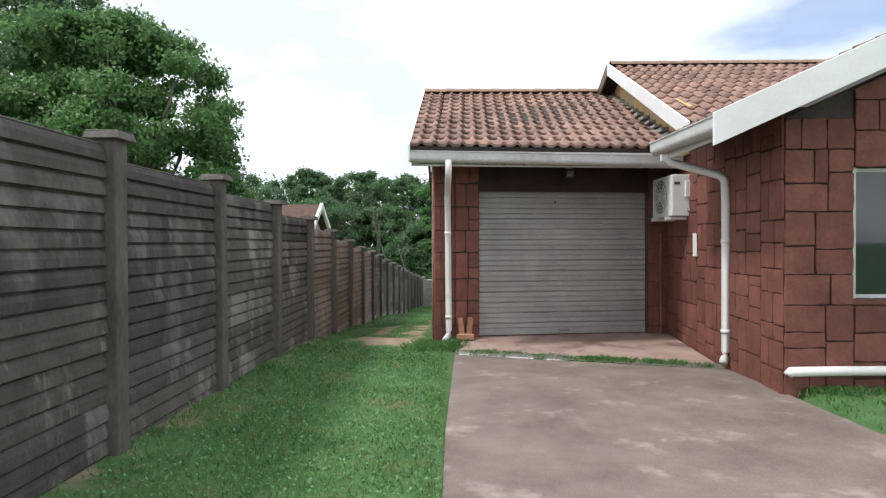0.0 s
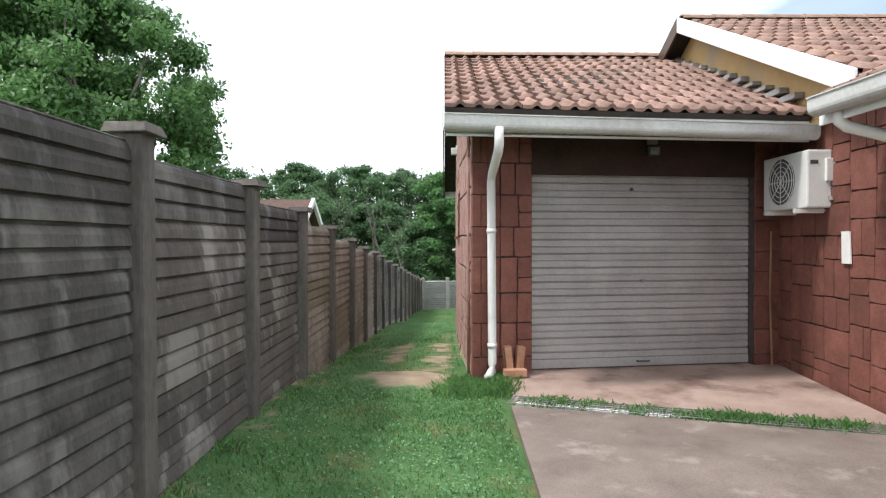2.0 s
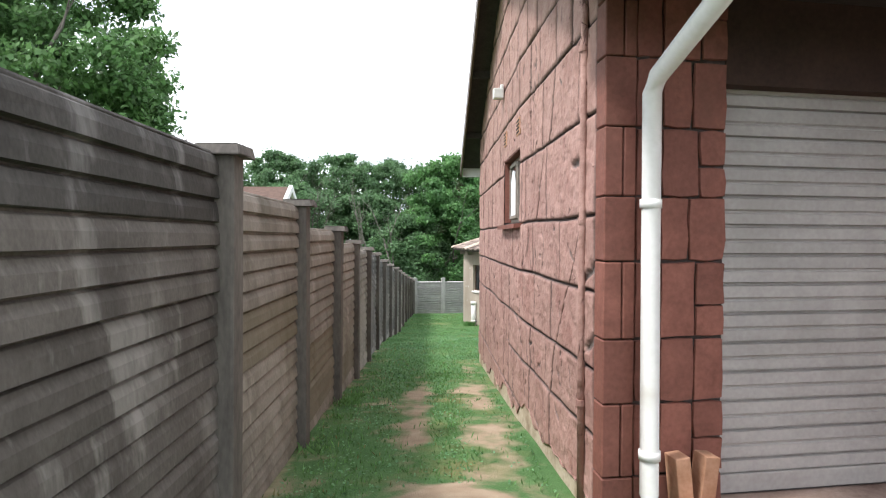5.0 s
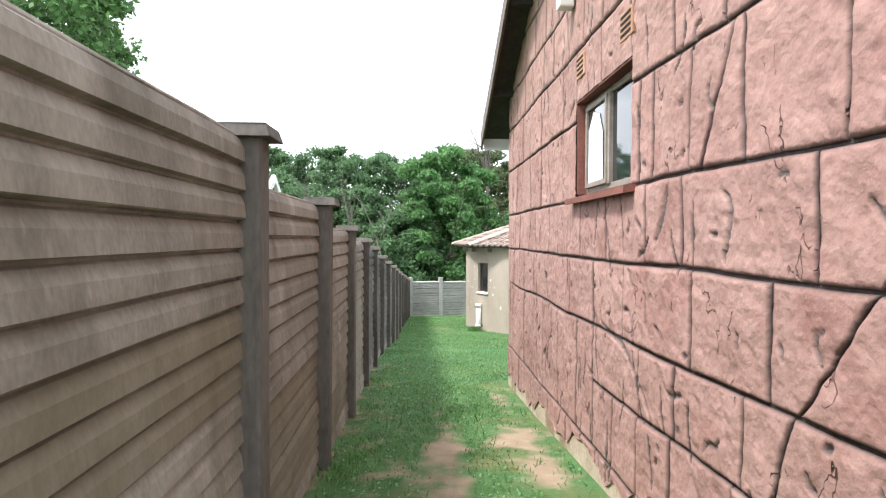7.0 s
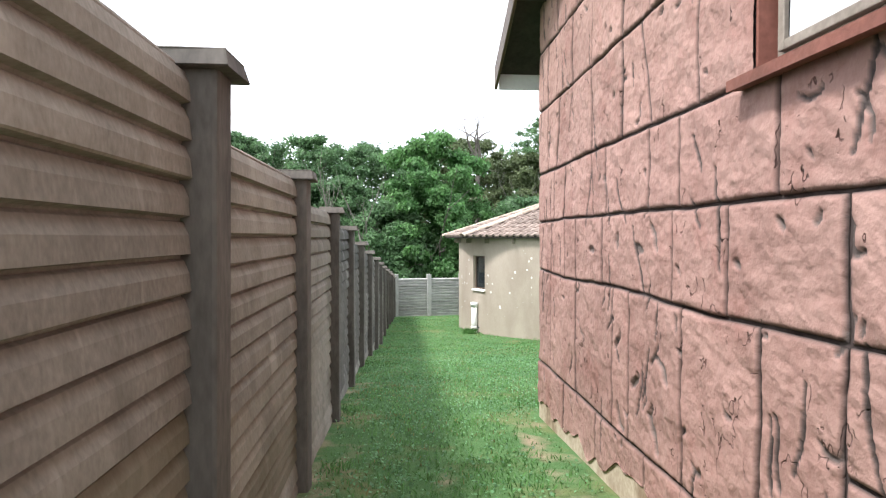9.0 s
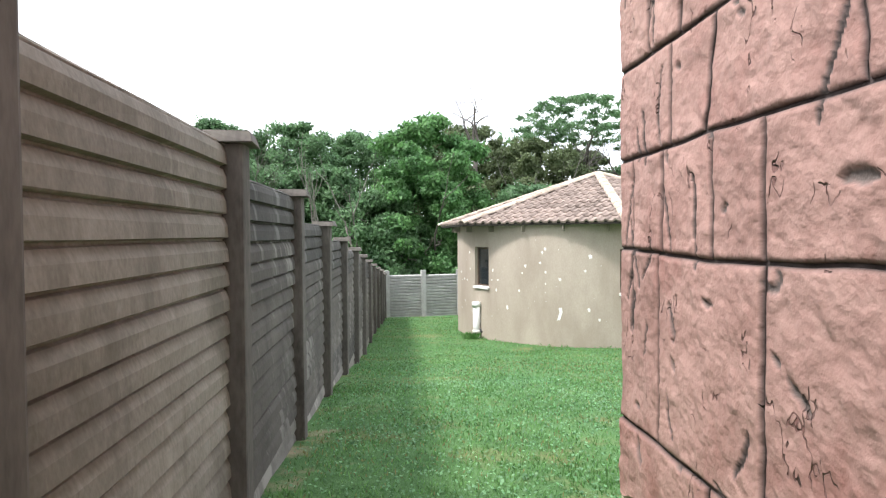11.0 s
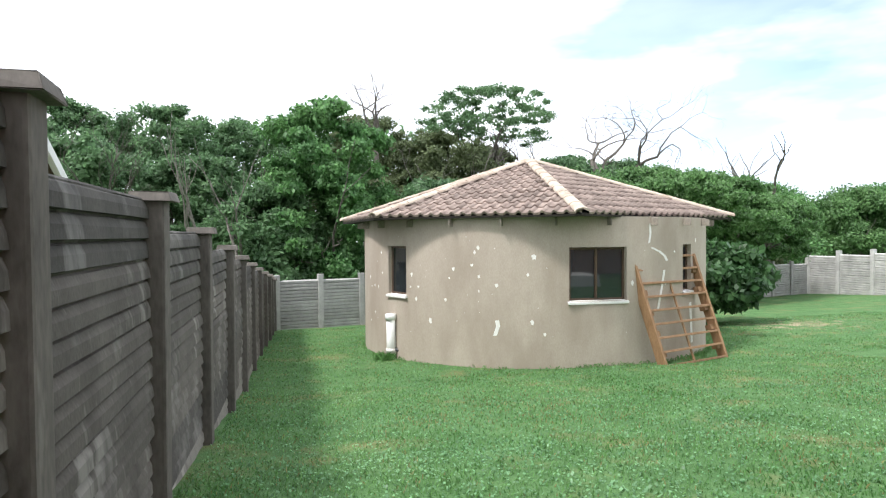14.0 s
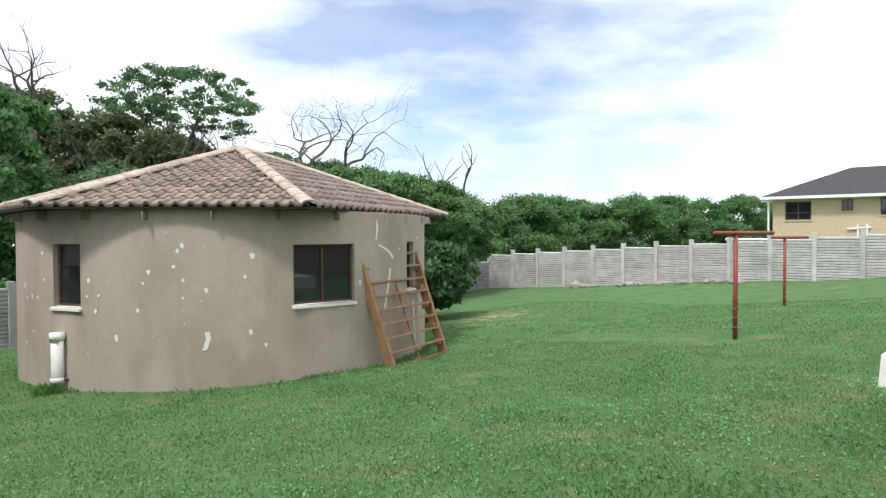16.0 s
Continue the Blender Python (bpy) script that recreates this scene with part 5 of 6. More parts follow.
def build_wing():
    ln = (WS1 - WS0).length
    bm = prism([wing_side(0.05, -0.4, -0.012), wing_side(ln, -0.4, -0.012), wing_side(ln, 2.8, -0.012), wing_side(0.05, 2.45, -0.012)], (*(WSN * -0.2), 0))
    wall = part("wing_side_wall", bm, M_joint, house, "red squared stone wall with dark joints")
    rects = []
    r = random.Random(21)
    for a, b in ((0.0, 0.42), (0.42, 1.3), (1.3, 2.2), (2.2, ln)):
        ashlar(a, b, -0.12, 2.42, r, rects, 0.40, 0.15)
    lay_stones(wall, rects, wing_side, 22, M_stone, depth=0.016)
    # front wall with window
    W = (0.60, 1.95, 0.80, 1.93)
    bm = bmesh.new()
    E = 6.0
    top = lambda u: 2.13 + 0.45 * (min(u, 2 * 2.92 - u) + 0.7)
    for a, b, c, d in ((0.021, W[0], -0.4, None), (W[0], W[1], -0.4, W[2]), (W[0], W[1], W[3], None), (W[1], 2.92, -0.4, None), (2.92, E, -0.4, None)):
        add_prism(bm, [wing_front(a, c, -0.012), wing_front(b, c, -0.012), wing_front(b, d or top(b) - 0.1, -0.012), wing_front(a, d or top(a) - 0.1, -0.012)], (0, 0.2, 0))
    wall = part("wing_front_wall", bm, M_joint, house, "red squared stone wall with dark joints")
    rects = []
    r = random.Random(31)
    for a, b, c, d in ((0.0, W[0], -0.12, 0.75), (0.0, W[0], 0.75, 1.55), (0.0, W[0], 1.55, 2.35), (W[0], W[1], -0.12, W[2] - 0.06), (W[0], W[1], W[3], 3.2),
                       (W[1], 3.2, -0.12, 1.2), (W[1], 3.2, 1.2, 3.2)):
        ashlar(a, b, c, d, r, rects, 0.40, 0.16)
    lay_stones(wall, rects, wing_front, 32, M_stone, depth=0.016, clip_top=lambda u: top(u) - 0.12)
    win = obj("front_window", None, house)
    def wf(u0, u1, v0, v1, o0, o1, bevel=0.004):
        p = wing_front(u0, v0, o0)
        q = wing_front(u1, v1, o1)
        return box((p[0], q[1] - 0.0001, v0), (q[0], p[1], v1), bevel)
    t = 0.035
    part("window_frame", wf(W[0], W[0] + t, W[2], W[3], -0.08, -0.02), M_gutter, win)
    part("window_frame", wf(W[1] - t, W[1], W[2], W[3], -0.08, -0.02), M_gutter, win)
    part("window_frame", wf(W[0] + t, W[1] - t, W[2], W[2] + t, -0.08, -0.03), M_gutter, win)
    part("window_frame", wf(W[0] + t, W[1] - t, W[3] - t, W[3], -0.08, -0.03), M_gutter, win)
    part("pane", wf(W[0] + t, W[1] - t, W[2] + t, W[3] - t, -0.068, -0.062, 0), glass, win)
    part("sill", wf(W[0] - 0.03, W[1] + 0.03, W[2] - 0.055, W[2] - 0.003, -0.1, 0.05, 0.01), M_stone, win)
    # waste pipe along the wall foot
    part("waste_pipe", tube([wing_front(0.0, 0.16, 0.07), wing_front(0.02, 0.19, 0.07), wing_front(0.5, 0.195, 0.07), wing_front(4.5, 0.2, 0.07)], 0.042, 14), M_pipe, house, "white plastic waste pipe", smooth=True)
    part("plaque", prism([wing_side(2.14, 1.12, 0.03), wing_side(2.27, 1.12, 0.03), wing_side(2.28, 1.40, 0.03), wing_side(2.16, 1.40, 0.03)], (*(WSN * 0.012), 0)), M_patch, house, "bare white patch of plaster")
    # closing walls behind, never entered
    part("back_wall", box((-0.1, 13.85, -0.9), (9.4, 14.05, 2.5)), M_plaster_red, house)
    part("right_wall", box((9.2, 5.0, -0.9), (9.4, 13.84, 2.6)), M_plaster_red, house)


build_wing()


def downpipe(pts, r, brackets, label):
    dp = part("downpipe", tube(pts, r, 14), M_pipe, house, label, smooth=True)
    for p in brackets:
        p = Vector(p)
        part("collar", tube([p - Vector((0, 0, 0.02)), p + Vector((0, 0, 0.02))], r * 1.16, 14), M_pipe, dp, smooth=True)
    return dp


downpipe([(0.09, 7.17, 2.31), (0.09, 7.17, 2.16), (0.085, 7.22, 2.10), (0.075, 7.76, 1.97), (0.07, 7.82, 1.91), (0.075, 7.83, 1.2), (0.08, 7.83, 0.12), (0.075, 7.81, 0.05), (0.03, 7.73, 0.0)],
         0.042, [(0.073, 7.83, 1.42), (0.08, 7.83, 0.3)], "white plastic downpipe with swan-neck bend")
downpipe([(2.45, 6.26, 2.27), (2.455, 6.26, 2.18), (2.50, 6.25, 2.14), (2.94, 6.14, 2.00), (3.0, 6.12, 1.94), (3.01, 6.12, 1.7), (3.01, 6.12, 0.14), (3.0, 6.11, 0.08), (2.96, 6.06, 0.03)],
         0.043, [(3.01, 6.12, 1.3), (3.01, 6.12, 0.35)], "white plastic downpipe with swan-neck bend")


def build_ac():
    m = Matrix.Translation((2.91, 7.42, 1.62))
    th = thing("air_conditioner", m, "white outdoor air conditioner unit on brackets", "air conditioner")
    part("casing", box((0.0, 0.0, 0.0), (0.29, 0.76, 0.53), 0.018), M_ac, th)
    fan = part("fan_grille", tube([(0.003, 0.42, 0.27), (-0.006, 0.42, 0.27)], 0.225, 28), M_grey, th)
    for r in (0.06, 0.105, 0.15, 0.195, 0.228):
        bm = bmesh.new()
        pts = [(-0.011, 0.42 + r * math.cos(a), 0.27 + r * math.sin(a)) for a in [2 * math.pi * k / 24 for k in range(25)]]
        part("ring", add_tube(bm, pts, 0.004, 5), M_ac, fan)
    for k in range(8):
        a = math.pi * k / 4
        part("spoke", tube([(-0.010, 0.42, 0.27), (-0.010, 0.42 + 0.225 * math.cos(a), 0.27 + 0.225 * math.sin(a))], 0.004, 5), M_ac, fan)
    part("valve_cover", box((0.16, -0.03, 0.24), (0.26, 0.003, 0.45), 0.012), M_ac, th)
    part("badge", box((0.03, -0.004, 0.40), (0.10, 0.002, 0.435)), M_grey, th)
    part("hose", tube([(0.22, -0.02, 0.24), (0.23, -0.05, 0.14), (0.27, -0.06, 0.10), (0.33, -0.05, 0.16), (0.36, -0.02, 0.2)], 0.012, 8), M_grey, th, smooth=True)
    part("valve", tube([(0.20, -0.02, 0.10), (0.20, -0.04, 0.06)], 0.02, 8), M_steel, th)
    for y in (0.10, 0.62):
        part("bracket", box((-0.05, y, -0.045), (0.33, y + 0.04, -0.002), 0.004), M_ac, th)
        part("bracket", prism([(0.28, y + 0.005, -0.045), (0.31, y + 0.005, -0.045), (0.31, y + 0.005, -0.22)], (0, 0.03, 0)), M_ac, th)
    part("drain_hose", tube([(0.16, 0.9, -0.2), (0.16, 0.92, -0.9), (0.16, 0.88, -1.45), (0.12, 0.8, -1.6)], 0.012, 8), M_wood, th, "thin brown drain hose")


build_ac()


def build_lamps():
    p = front(1.87, 2.29, 0.04)
    th = thing("security_light", Matrix.Translation(p), "small grey floodlight above the garage door", "light")
    part("mount", box((-0.05, -0.02, 0.02), (0.05, 0.03, 0.1), 0.006), M_timber_frame, th)
    part("head", box((-0.06, -0.07, -0.1), (0.06, 0.0, 0.0), 0.012), M_grey, th)
    part("lens", box((-0.045, -0.078, -0.09), (0.045, -0.071, -0.015), 0.003), M_steel, th)
    th = thing("wall_sensor", Matrix.Translation((side_xy(11.15) - 0.02, 11.15, 2.68)), "small white motion sensor on the gable", "sensor")
    part("body", box((-0.10, -0.05, -0.05), (0.0, 0.05, 0.05), 0.012), M_ac, th)
    part("arm", box((-0.03, -0.03, 0.05), (0.0, 0.03, 0.09), 0.008), M_ac, th)


build_lamps()


def build_bricks():
    def one(m, label):
        bm = box((-0.11, -0.052, -0.036), (0.11, 0.052, 0.036), 0.006)
        ob = obj("brick", bm_mesh("brick", bm, M_brick), None, m)
        tagged(ob, label, "brick", "loose bricks")
    one(pose(0.30, 7.80, 0.035, 0, 0, 8), "orange clay brick lying flat by the door pier")
    one(pose(0.24, 7.89, 0.17, 0, 84, 8), "orange clay brick standing against the pier")
    one(pose(0.36, 7.90, 0.17, 0, 97, 8), "orange clay brick standing against the pier")


build_bricks()


# ---- round garden building ----
RC = Vector((3.50, 25.2))
RR = 3.23
R_TOP, R_BASE = 0.87, -1.75


def ring_pt(a, r, z):
    return (RC.x + r * math.cos(a), RC.y + r * math.sin(a), z)


# filler spots: angle round the wall, height, size
SPOTS = ((-2.84, 0.32, 0.03), (-3.01, -0.12, 0.03), (-2.98, -0.28, 0.02), (-2.88, -0.26, 0.025), (-2.93, -0.25, 0.025), (-2.83, -0.02, 0.022), (-2.57, -0.01, 0.034),
         (-2.58, -0.21, 0.02), (-2.526, -0.2, 0.025), (-2.54, -0.4, 0.028), (-2.363, -0.38, 0.026), (-2.451, -0.71, 0.04), (-2.318, 0.1, 0.034), (-2.342, -0.04, 0.02),
         (-2.226, 0.16, 0.026), (-2.193, 0.42, 0.03), (-2.21, 0.35, 0.026), (-2.191, -0.01, 0.026), (-2.191, -0.23, 0.02), (-2.108, -0.13, 0.03), (-1.937, 0.28, 0.04),
         (-1.965, 0.02, 0.026), (-1.944, -0.68, 0.036), (-2.924, -0.72, 0.02), (-3.0, -0.89, 0.02), (-1.468, -0.12, 0.034), (-1.263, -0.15, 0.03), (-1.192, 0.33, 0.02),
         (-0.975, 0.5, 0.03), (-1.889, -0.85, 0.026))


def build_rondavel():
    th = tagged(new("rondavel"), "round beige plastered garden building with tiled hipped roof", "building")
    # openings as angle and height ranges
    wins = [(-2.765, -2.612, -0.36, 0.44), (-1.778, -1.498, -0.37, 0.42), (math.radians(-64.0), math.radians(-59.0), -0.30, 0.44)]
    cuts = sorted({-math.pi + 2 * math.pi * k / 96 for k in range(97)} | {w for q in wins for w in q[:2]})
    cuts = [c for i, c in enumerate(cuts) if i == 0 or c - cuts[i - 1] > 1e-4]
    bm = bmesh.new()
    def quad(a, b, z0, z1, r):
        vs = [bm.verts.new(ring_pt(a, r, z0)), bm.verts.new(ring_pt(b, r, z0)), bm.verts.new(ring_pt(b, r, z1)), bm.verts.new(ring_pt(a, r, z1))]
        return bm.faces.new(vs)
    for a, b in zip(cuts, cuts[1:]):
        mid = (a + b) / 2
        w = next((q for q in wins if q[0] < mid < q[1]), None)
        spans = ((R_BASE, w[2]), (w[3], R_TOP)) if w else ((R_BASE, R_TOP),)
        for z0, z1 in spans:
            quad(a, b, z0, z1, RR)
            quad(b, a, z0, z1, RR - 0.2)
    for a, b, z0, z1 in wins:
        for e in (a, b):
            bm.faces.new([bm.verts.new(ring_pt(e, r, z)) for r, z in ((RR, z0), (RR, z1), (RR - 0.2, z1), (RR - 0.2, z0))])
        for z in (z0, z1):
            bm.faces.new([bm.verts.new(ring_pt(e, r, z)) for r, e in ((RR, a), (RR, b), (RR - 0.2, b), (RR - 0.2, a))])
    bmesh.ops.remove_doubles(bm, verts=bm.verts, dist=0.0005)
    me = bm_mesh("wall", bm, M_render)
    wall = obj("wall", me, th)
    for i, (a, b, z0, z1) in enumerate(wins):
        win = obj("window", None, th)
        P, Q = Vector(ring_pt(a, RR - 0.06, z0)), Vector(ring_pt(b, RR - 0.06, z0))
        wd = (Q - P).length
        m = Matrix.Translation(P) @ Matrix.Rotation(math.atan2((Q - P).y, (Q - P).x), 4, "Z")
        win.matrix_basis = m
        h, t = z1 - z0, 0.035
        for lo, hi in (((0, 0, 0), (t, 0.04, h)), ((wd - t, 0, 0), (wd, 0.04, h)), ((t, 0.001, 0), (wd - t, 0.039, t)), ((t, 0.001, h - t), (wd - t, 0.039, h))):
            part("window_frame", box(lo, hi, 0.004), M_brown, win)
        if wd > 0.6:
            part("mullion", box((wd * 0.47, -0.002, t), (wd * 0.47 + 0.035, 0.038, h - t), 0.003), M_brown, win)
            part("pane", box((t, 0.02, t), (wd * 0.47, 0.024, h - t)), glass, win)
            part("pane", box((wd * 0.47 + 0.035, 0.02, t), (wd - t, 0.024, h - t)), glass, win)
        else:
            part("pane", box((t, 0.02, t), (wd - t, 0.024, h - t)), glass, win)
        part("sill", prism([(-0.03, -0.10, -0.045), (wd + 0.03, -0.10, -0.045), (wd + 0.03, 0.05, -0.02), (-0.03, 0.05, -0.02)], (0, 0, 0.035)), M_patch, win, "white plastered sill")
    # patched spots
    rng = random.Random(9)
    for a, z, s in SPOTS:
        n = 9
        pts = [(a + s * rng.uniform(0.5, 1.1) * math.cos(t) / RR, z + s * rng.uniform(0.5, 1.5) * math.sin(t)) for t in [2 * math.pi * i / n for i in range(n)]]
        bm = bmesh.new()
        bm.faces.new([bm.verts.new(ring_pt(u, RR + 0.005, v)) for u, v in pts])
        part("filler_patch", bm, M_patch, wall)
    for _ in range(40):
        a, z, s = rng.uniform(-3.1, -0.9), rng.uniform(-1.2, 0.6), rng.uniform(0.004, 0.009)
        if any(q[0] - 0.06 < a < q[1] + 0.06 and q[2] - 0.1 < z < q[3] + 0.08 for q in wins):
            continue
        bm = bmesh.new()
        bm.faces.new([bm.verts.new(ring_pt(a + s * rng.uniform(0.6, 1.1) * math.cos(t) / RR, RR + 0.005, z + s * math.sin(t))) for t in [2 * math.pi * i / 7 for i in range(7)]])
        part("filler_patch", bm, M_patch, wall)

    def smear(path, w):
        bm = bmesh.new()
        for (a0, z0), (a1, z1) in zip(path, path[1:]):
            bm.faces.new([bm.verts.new(ring_pt(a, RR + 0.005, z)) for a, z in ((a0 - w / RR, z0), (a0 + w / RR, z0 + 0.01), (a1 + w / RR, z1), (a1 - w / RR, z1 - 0.01))])
        part("filler_patch", bm, M_patch, wall)
    smear([(-1.366, 0.76), (-1.362, 0.62), (-1.37, 0.48)], 0.02)
    smear([(-1.355, 0.40), (-1.31, 0.35), (-1.27, 0.28), (-1.25, 0.20)], 0.025)
    smear([(-2.105, -0.66), (-2.10, -0.74), (-2.115, -0.88)], 0.03)
    smear([(-1.27, 0.05), (-1.29, -0.25), (-1.315, -0.55)], 0.025)
    smear([(-1.04, -0.50), (-1.03, -0.8), (-1.02, -1.15)], 0.04)
    # hipped tile roof on rafters
    apex = Vector((RC.x, RC.y, 2.05))
    hips = [math.radians(a) for a in (-153, -101, -27.5, 35, 95, 155)]
    rad = 3.72
    cor = [Vector(ring_pt(a, 3.87 if a > 2.6 else rad, 0.90)) for a in hips]
    for i in range(6):
        p, q = cor[i], cor[(i + 1) % 6]
        e = (q - p).normalized()
        roof = sheet([p, q, apex], 0.03, M_under, "roof_slope", th, "weathered pinkish-grey clay tiles")
        if i in (0, 1, 5):
            up = (apex - p) - (apex - p).project(e)
            h = up.length
            ln = (q - p).length
            foot = (apex - p).dot(e)
            def inside(pt, p=p, e=e, up=up, h=h, ln=ln, foot=foot):
                s = (pt - p).dot(e)
                t = (pt - p).dot(up) / h + 0.16
                k = t / h
                return foot * k - 0.02 < s < ln - (ln - foot) * k + 0.02
            tile_field(roof, p, q, q + up, p + up, TILE_ONE, 0.17, inside=inside, seed=40 + i, exposure=0.30)
        d = (apex - p)
        caps_along("hip_tile", p - d * 0.005 + Vector((0, 0, 0.0)), p + d * 0.985, 0.20, M_ridge, roof, 11, lift=0.025)
    part("apex_cap", tube([apex - Vector((0, 0, 0.06)), apex + Vector((0, 0, 0.035)), apex + Vector((0, 0, 0.06))], [0.2, 0.13, 0.05], 12), M_ridge, th)
    for k in range(26):
        a = 2 * math.pi * k / 26 + 0.1
        r1 = 3.36
        bm = prism([ring_pt(a - 0.007, RR - 0.05, 0.74), ring_pt(a - 0.007, r1, 0.74), ring_pt(a - 0.007, r1, 0.84), ring_pt(a - 0.007, RR - 0.05, 0.88)], Vector(ring_pt(a + 0.007, 1, 0)) - Vector(ring_pt(a - 0.007, 1, 0)) + Vector(ring_pt(a, 0.0, 0)) - Vector(ring_pt(a, 0.0, 0)))
        part("rafter_end", bm, M_timber_frame, th)
    part("floor", prism([ring_pt(2 * math.pi * k / 24, RR - 0.21, -1.3) for k in range(24)], (0, 0, -0.1)), M_joint, th)
    # soil pipe at the wall foot
    sp = thing("soil_pipe", Matrix.Translation((0.50, 23.84, -1.42)), "off-white plastic soil pipe at wall foot", "pipe")
    part("pipe", tube([(0, 0, -0.2), (0, 0, 0.72)], 0.075, 14), M_pipe, sp, smooth=True)
    part("collar", tube([(0, 0, 0.64), (0, 0, 0.74)], 0.092, 14), M_pipe, sp, smooth=True)
    part("collar", tube([(0, 0, 0.10), (0, 0, 0.17)], 0.086, 14), M_pipe, sp, smooth=True)
    part("branch", tube([(0.05, -0.03, 0.16), (0.14, -0.06, 0.13), (0.17, -0.07, 0.03), (0.12, -0.04, -0.1)], 0.032, 10), M_grey, sp, "black rubber branch pipe", smooth=True)


build_rondavel()


def build_rack():
    """A timber ladder frame, like a bed base, leaning on the round wall."""
    foot_l, foot_r = Vector((4.19, 21.65, -1.35)), Vector((5.62, 22.10, -1.36))
    e = (foot_r - foot_l)
    w = e.length
    e.normalize()
    back = Vector((-e.y, e.x, 0))
    up = (back * 0.46 + Vector((0, 0, 1.64)))
    h = up.length
    up.normalize()
    m = Matrix((e, up, e.cross(up))).transposed().to_4x4()
    m.translation = foot_l
    th = thing("timber_rack", m, "weathered orange-brown timber slatted frame leaning askew on wall", "timber frame")
    skew = -0.22 / h

    def beam(lo, hi, bevel=0.004):
        bm = box(lo, hi, bevel)
        for v in bm.verts:
            v.co.x += skew * v.co.y
        return bm
    for x in (0.0, w - 0.05):
        part("stile", beam((x, 0, -0.15), (x + 0.05, h, 0.0)), M_wood, th)
    part("middle_rail", beam((w * 0.46, 0.02, -0.05), (w * 0.46 + 0.035, h - 0.02, -0.029)), M_wood, th)
    for k in range(9):
        y = 0.01 + k * (h - 0.05) / 8
        part("slat", beam((0.051, y, -0.028), (w - 0.051, y + 0.035, -0.002)), M_wood, th)
        if k in (0, 8):
            part("end_board", beam((0.051, y, -0.145), (w - 0.051, y + 0.025, -0.03)), M_wood, th)
    for k in range(5):
        y = 0.16 + k * 0.31
        for x in (0.051, w - 0.145):
            part("block", beam((x, y, -0.14), (x + 0.09, y + 0.08, -0.04)), M_wood, th)


build_rack()


def build_swing():
    th = thing("swing_frame", Matrix.Translation((7.45, 18.35, ground_z(7.45, 18.35))), "red painted steel washing line T-post", "washing line post")
    part("post", tube([(0, 0, -0.2), (0, 0, 1.42)], 0.03, 12), M_red_steel, th, smooth=True)
    part("crossbar", tube([(-0.42, 0.1, 1.44), (0.75, -0.2, 1.44)], 0.028, 10), M_red_steel, th, smooth=True)
    part("strap", tube([(0.035, 0, 0.1)] + [(0.04 * math.cos(a), 0.04 * math.sin(a), 0.1 + 0.5 * a / 25) for a in [k * 0.8 for k in range(32)]], 0.006, 5), M_wood, th, "twisted rusty wire round the post")
    b = copy_thing(th, Matrix.Translation((12.9, 19.6, ground_z(12.9, 19.6))))
    return th


build_swing()


def build_block():
    th = thing("concrete_block", pose(4.78, 16.15, ground_z(5.0, 16.0)), "low whitewashed concrete block on the lawn", "concrete block")
    bm = prism([(0.0, 0.0, -0.15), (0.9, 0.0, -0.15), (0.85, -0.02, 0.27), (0.06, -0.02, 0.27)], (0, -1.3, 0))
    bmesh.ops.bevel(bm, geom=bm.edges[:], offset=0.02, segments=2, affect="EDGES")
    part("body", bm, M_patch, th)


build_block()


def build_stones():
    rng = random.Random(14)
    for k in range(16):
        y = rng.uniform(23.5, 31.0)
        x = 21.9 + (36.5 - y) / 28.5 * 3.9 - rng.uniform(1.3, 1.9)
        bm = bmesh.new()
        bmesh.ops.create_icosphere(bm, subdivisions=2, radius=rng.uniform(0.14, 0.30))
        sc = Vector((rng.uniform(0.8, 1.3), rng.uniform(0.8, 1.2), rng.uniform(0.5, 0.8)))
        for v in bm.verts:
            v.co = Vector((v.co.x * sc.x, v.co.y * sc.y, v.co.z * sc.z)) * (1 + 0.25 * noise.noise(v.co * 5 + Vector((k, 0, 0))))
        ob = obj("rock", bm_mesh("rock", bm, M_rock), None, pose(x, y, ground_z(x, y) + 0.06, 0, 0, rng.uniform(0, 360)))
        tagged(ob, "pale rough garden rock beside the boundary wall", "rock", "rocks by the wall")


build_stones()


# ---- trees ----
def leaf_cloud(name, clumps, mat, rng, leaf=0.16, per=260, aspect=1.8, droop=0.25, shell=0.75):
    """Many separate leaves on a set of clumps (centre, radii)."""
    V, F = [], []
    for c, rx, ry, rz in clumps:
        n = int(per)
        d = rng.normal(size=(n, 3))
        d /= np.linalg.norm(d, axis=1)[:, None]
        rad = 1 - shell * rng.random(n)
        wob = 1 + 0.18 * np.sin(d[:, 0] * 5 + c[0] * 3) * np.cos(d[:, 1] * 4 + c[1]) + 0.12 * rng.normal(size=n)
        p = np.array(c) + d * np.array((rx, ry, rz)) * (rad * wob)[:, None]
        a = rng.normal(size=(n, 3))
        a[:, 2] -= droop
        a += d * 0.4
        a /= np.linalg.norm(a, axis=1)[:, None]
        nn = d + 0.7 * rng.normal(size=(n, 3)) + np.array((0, 0, 0.5))
        b = np.cross(a, nn)
        b /= np.linalg.norm(b, axis=1)[:, None] + 1e-6
        s = leaf * rng.uniform(0.6, 1.35, n)[:, None]
        w = s / aspect
        base = len(V)
        q = np.stack((p - a * s * 0.5, p + b * w * 0.5, p + a * s * 0.5, p - b * w * 0.5), axis=1).reshape(-1, 3)
        V.extend(map(tuple, q))
        F.extend((base + 4 * i, base + 4 * i + 1, base + 4 * i + 2, base + 4 * i + 3) for i in range(n))
    return mesh_from(name, V, F, mat)


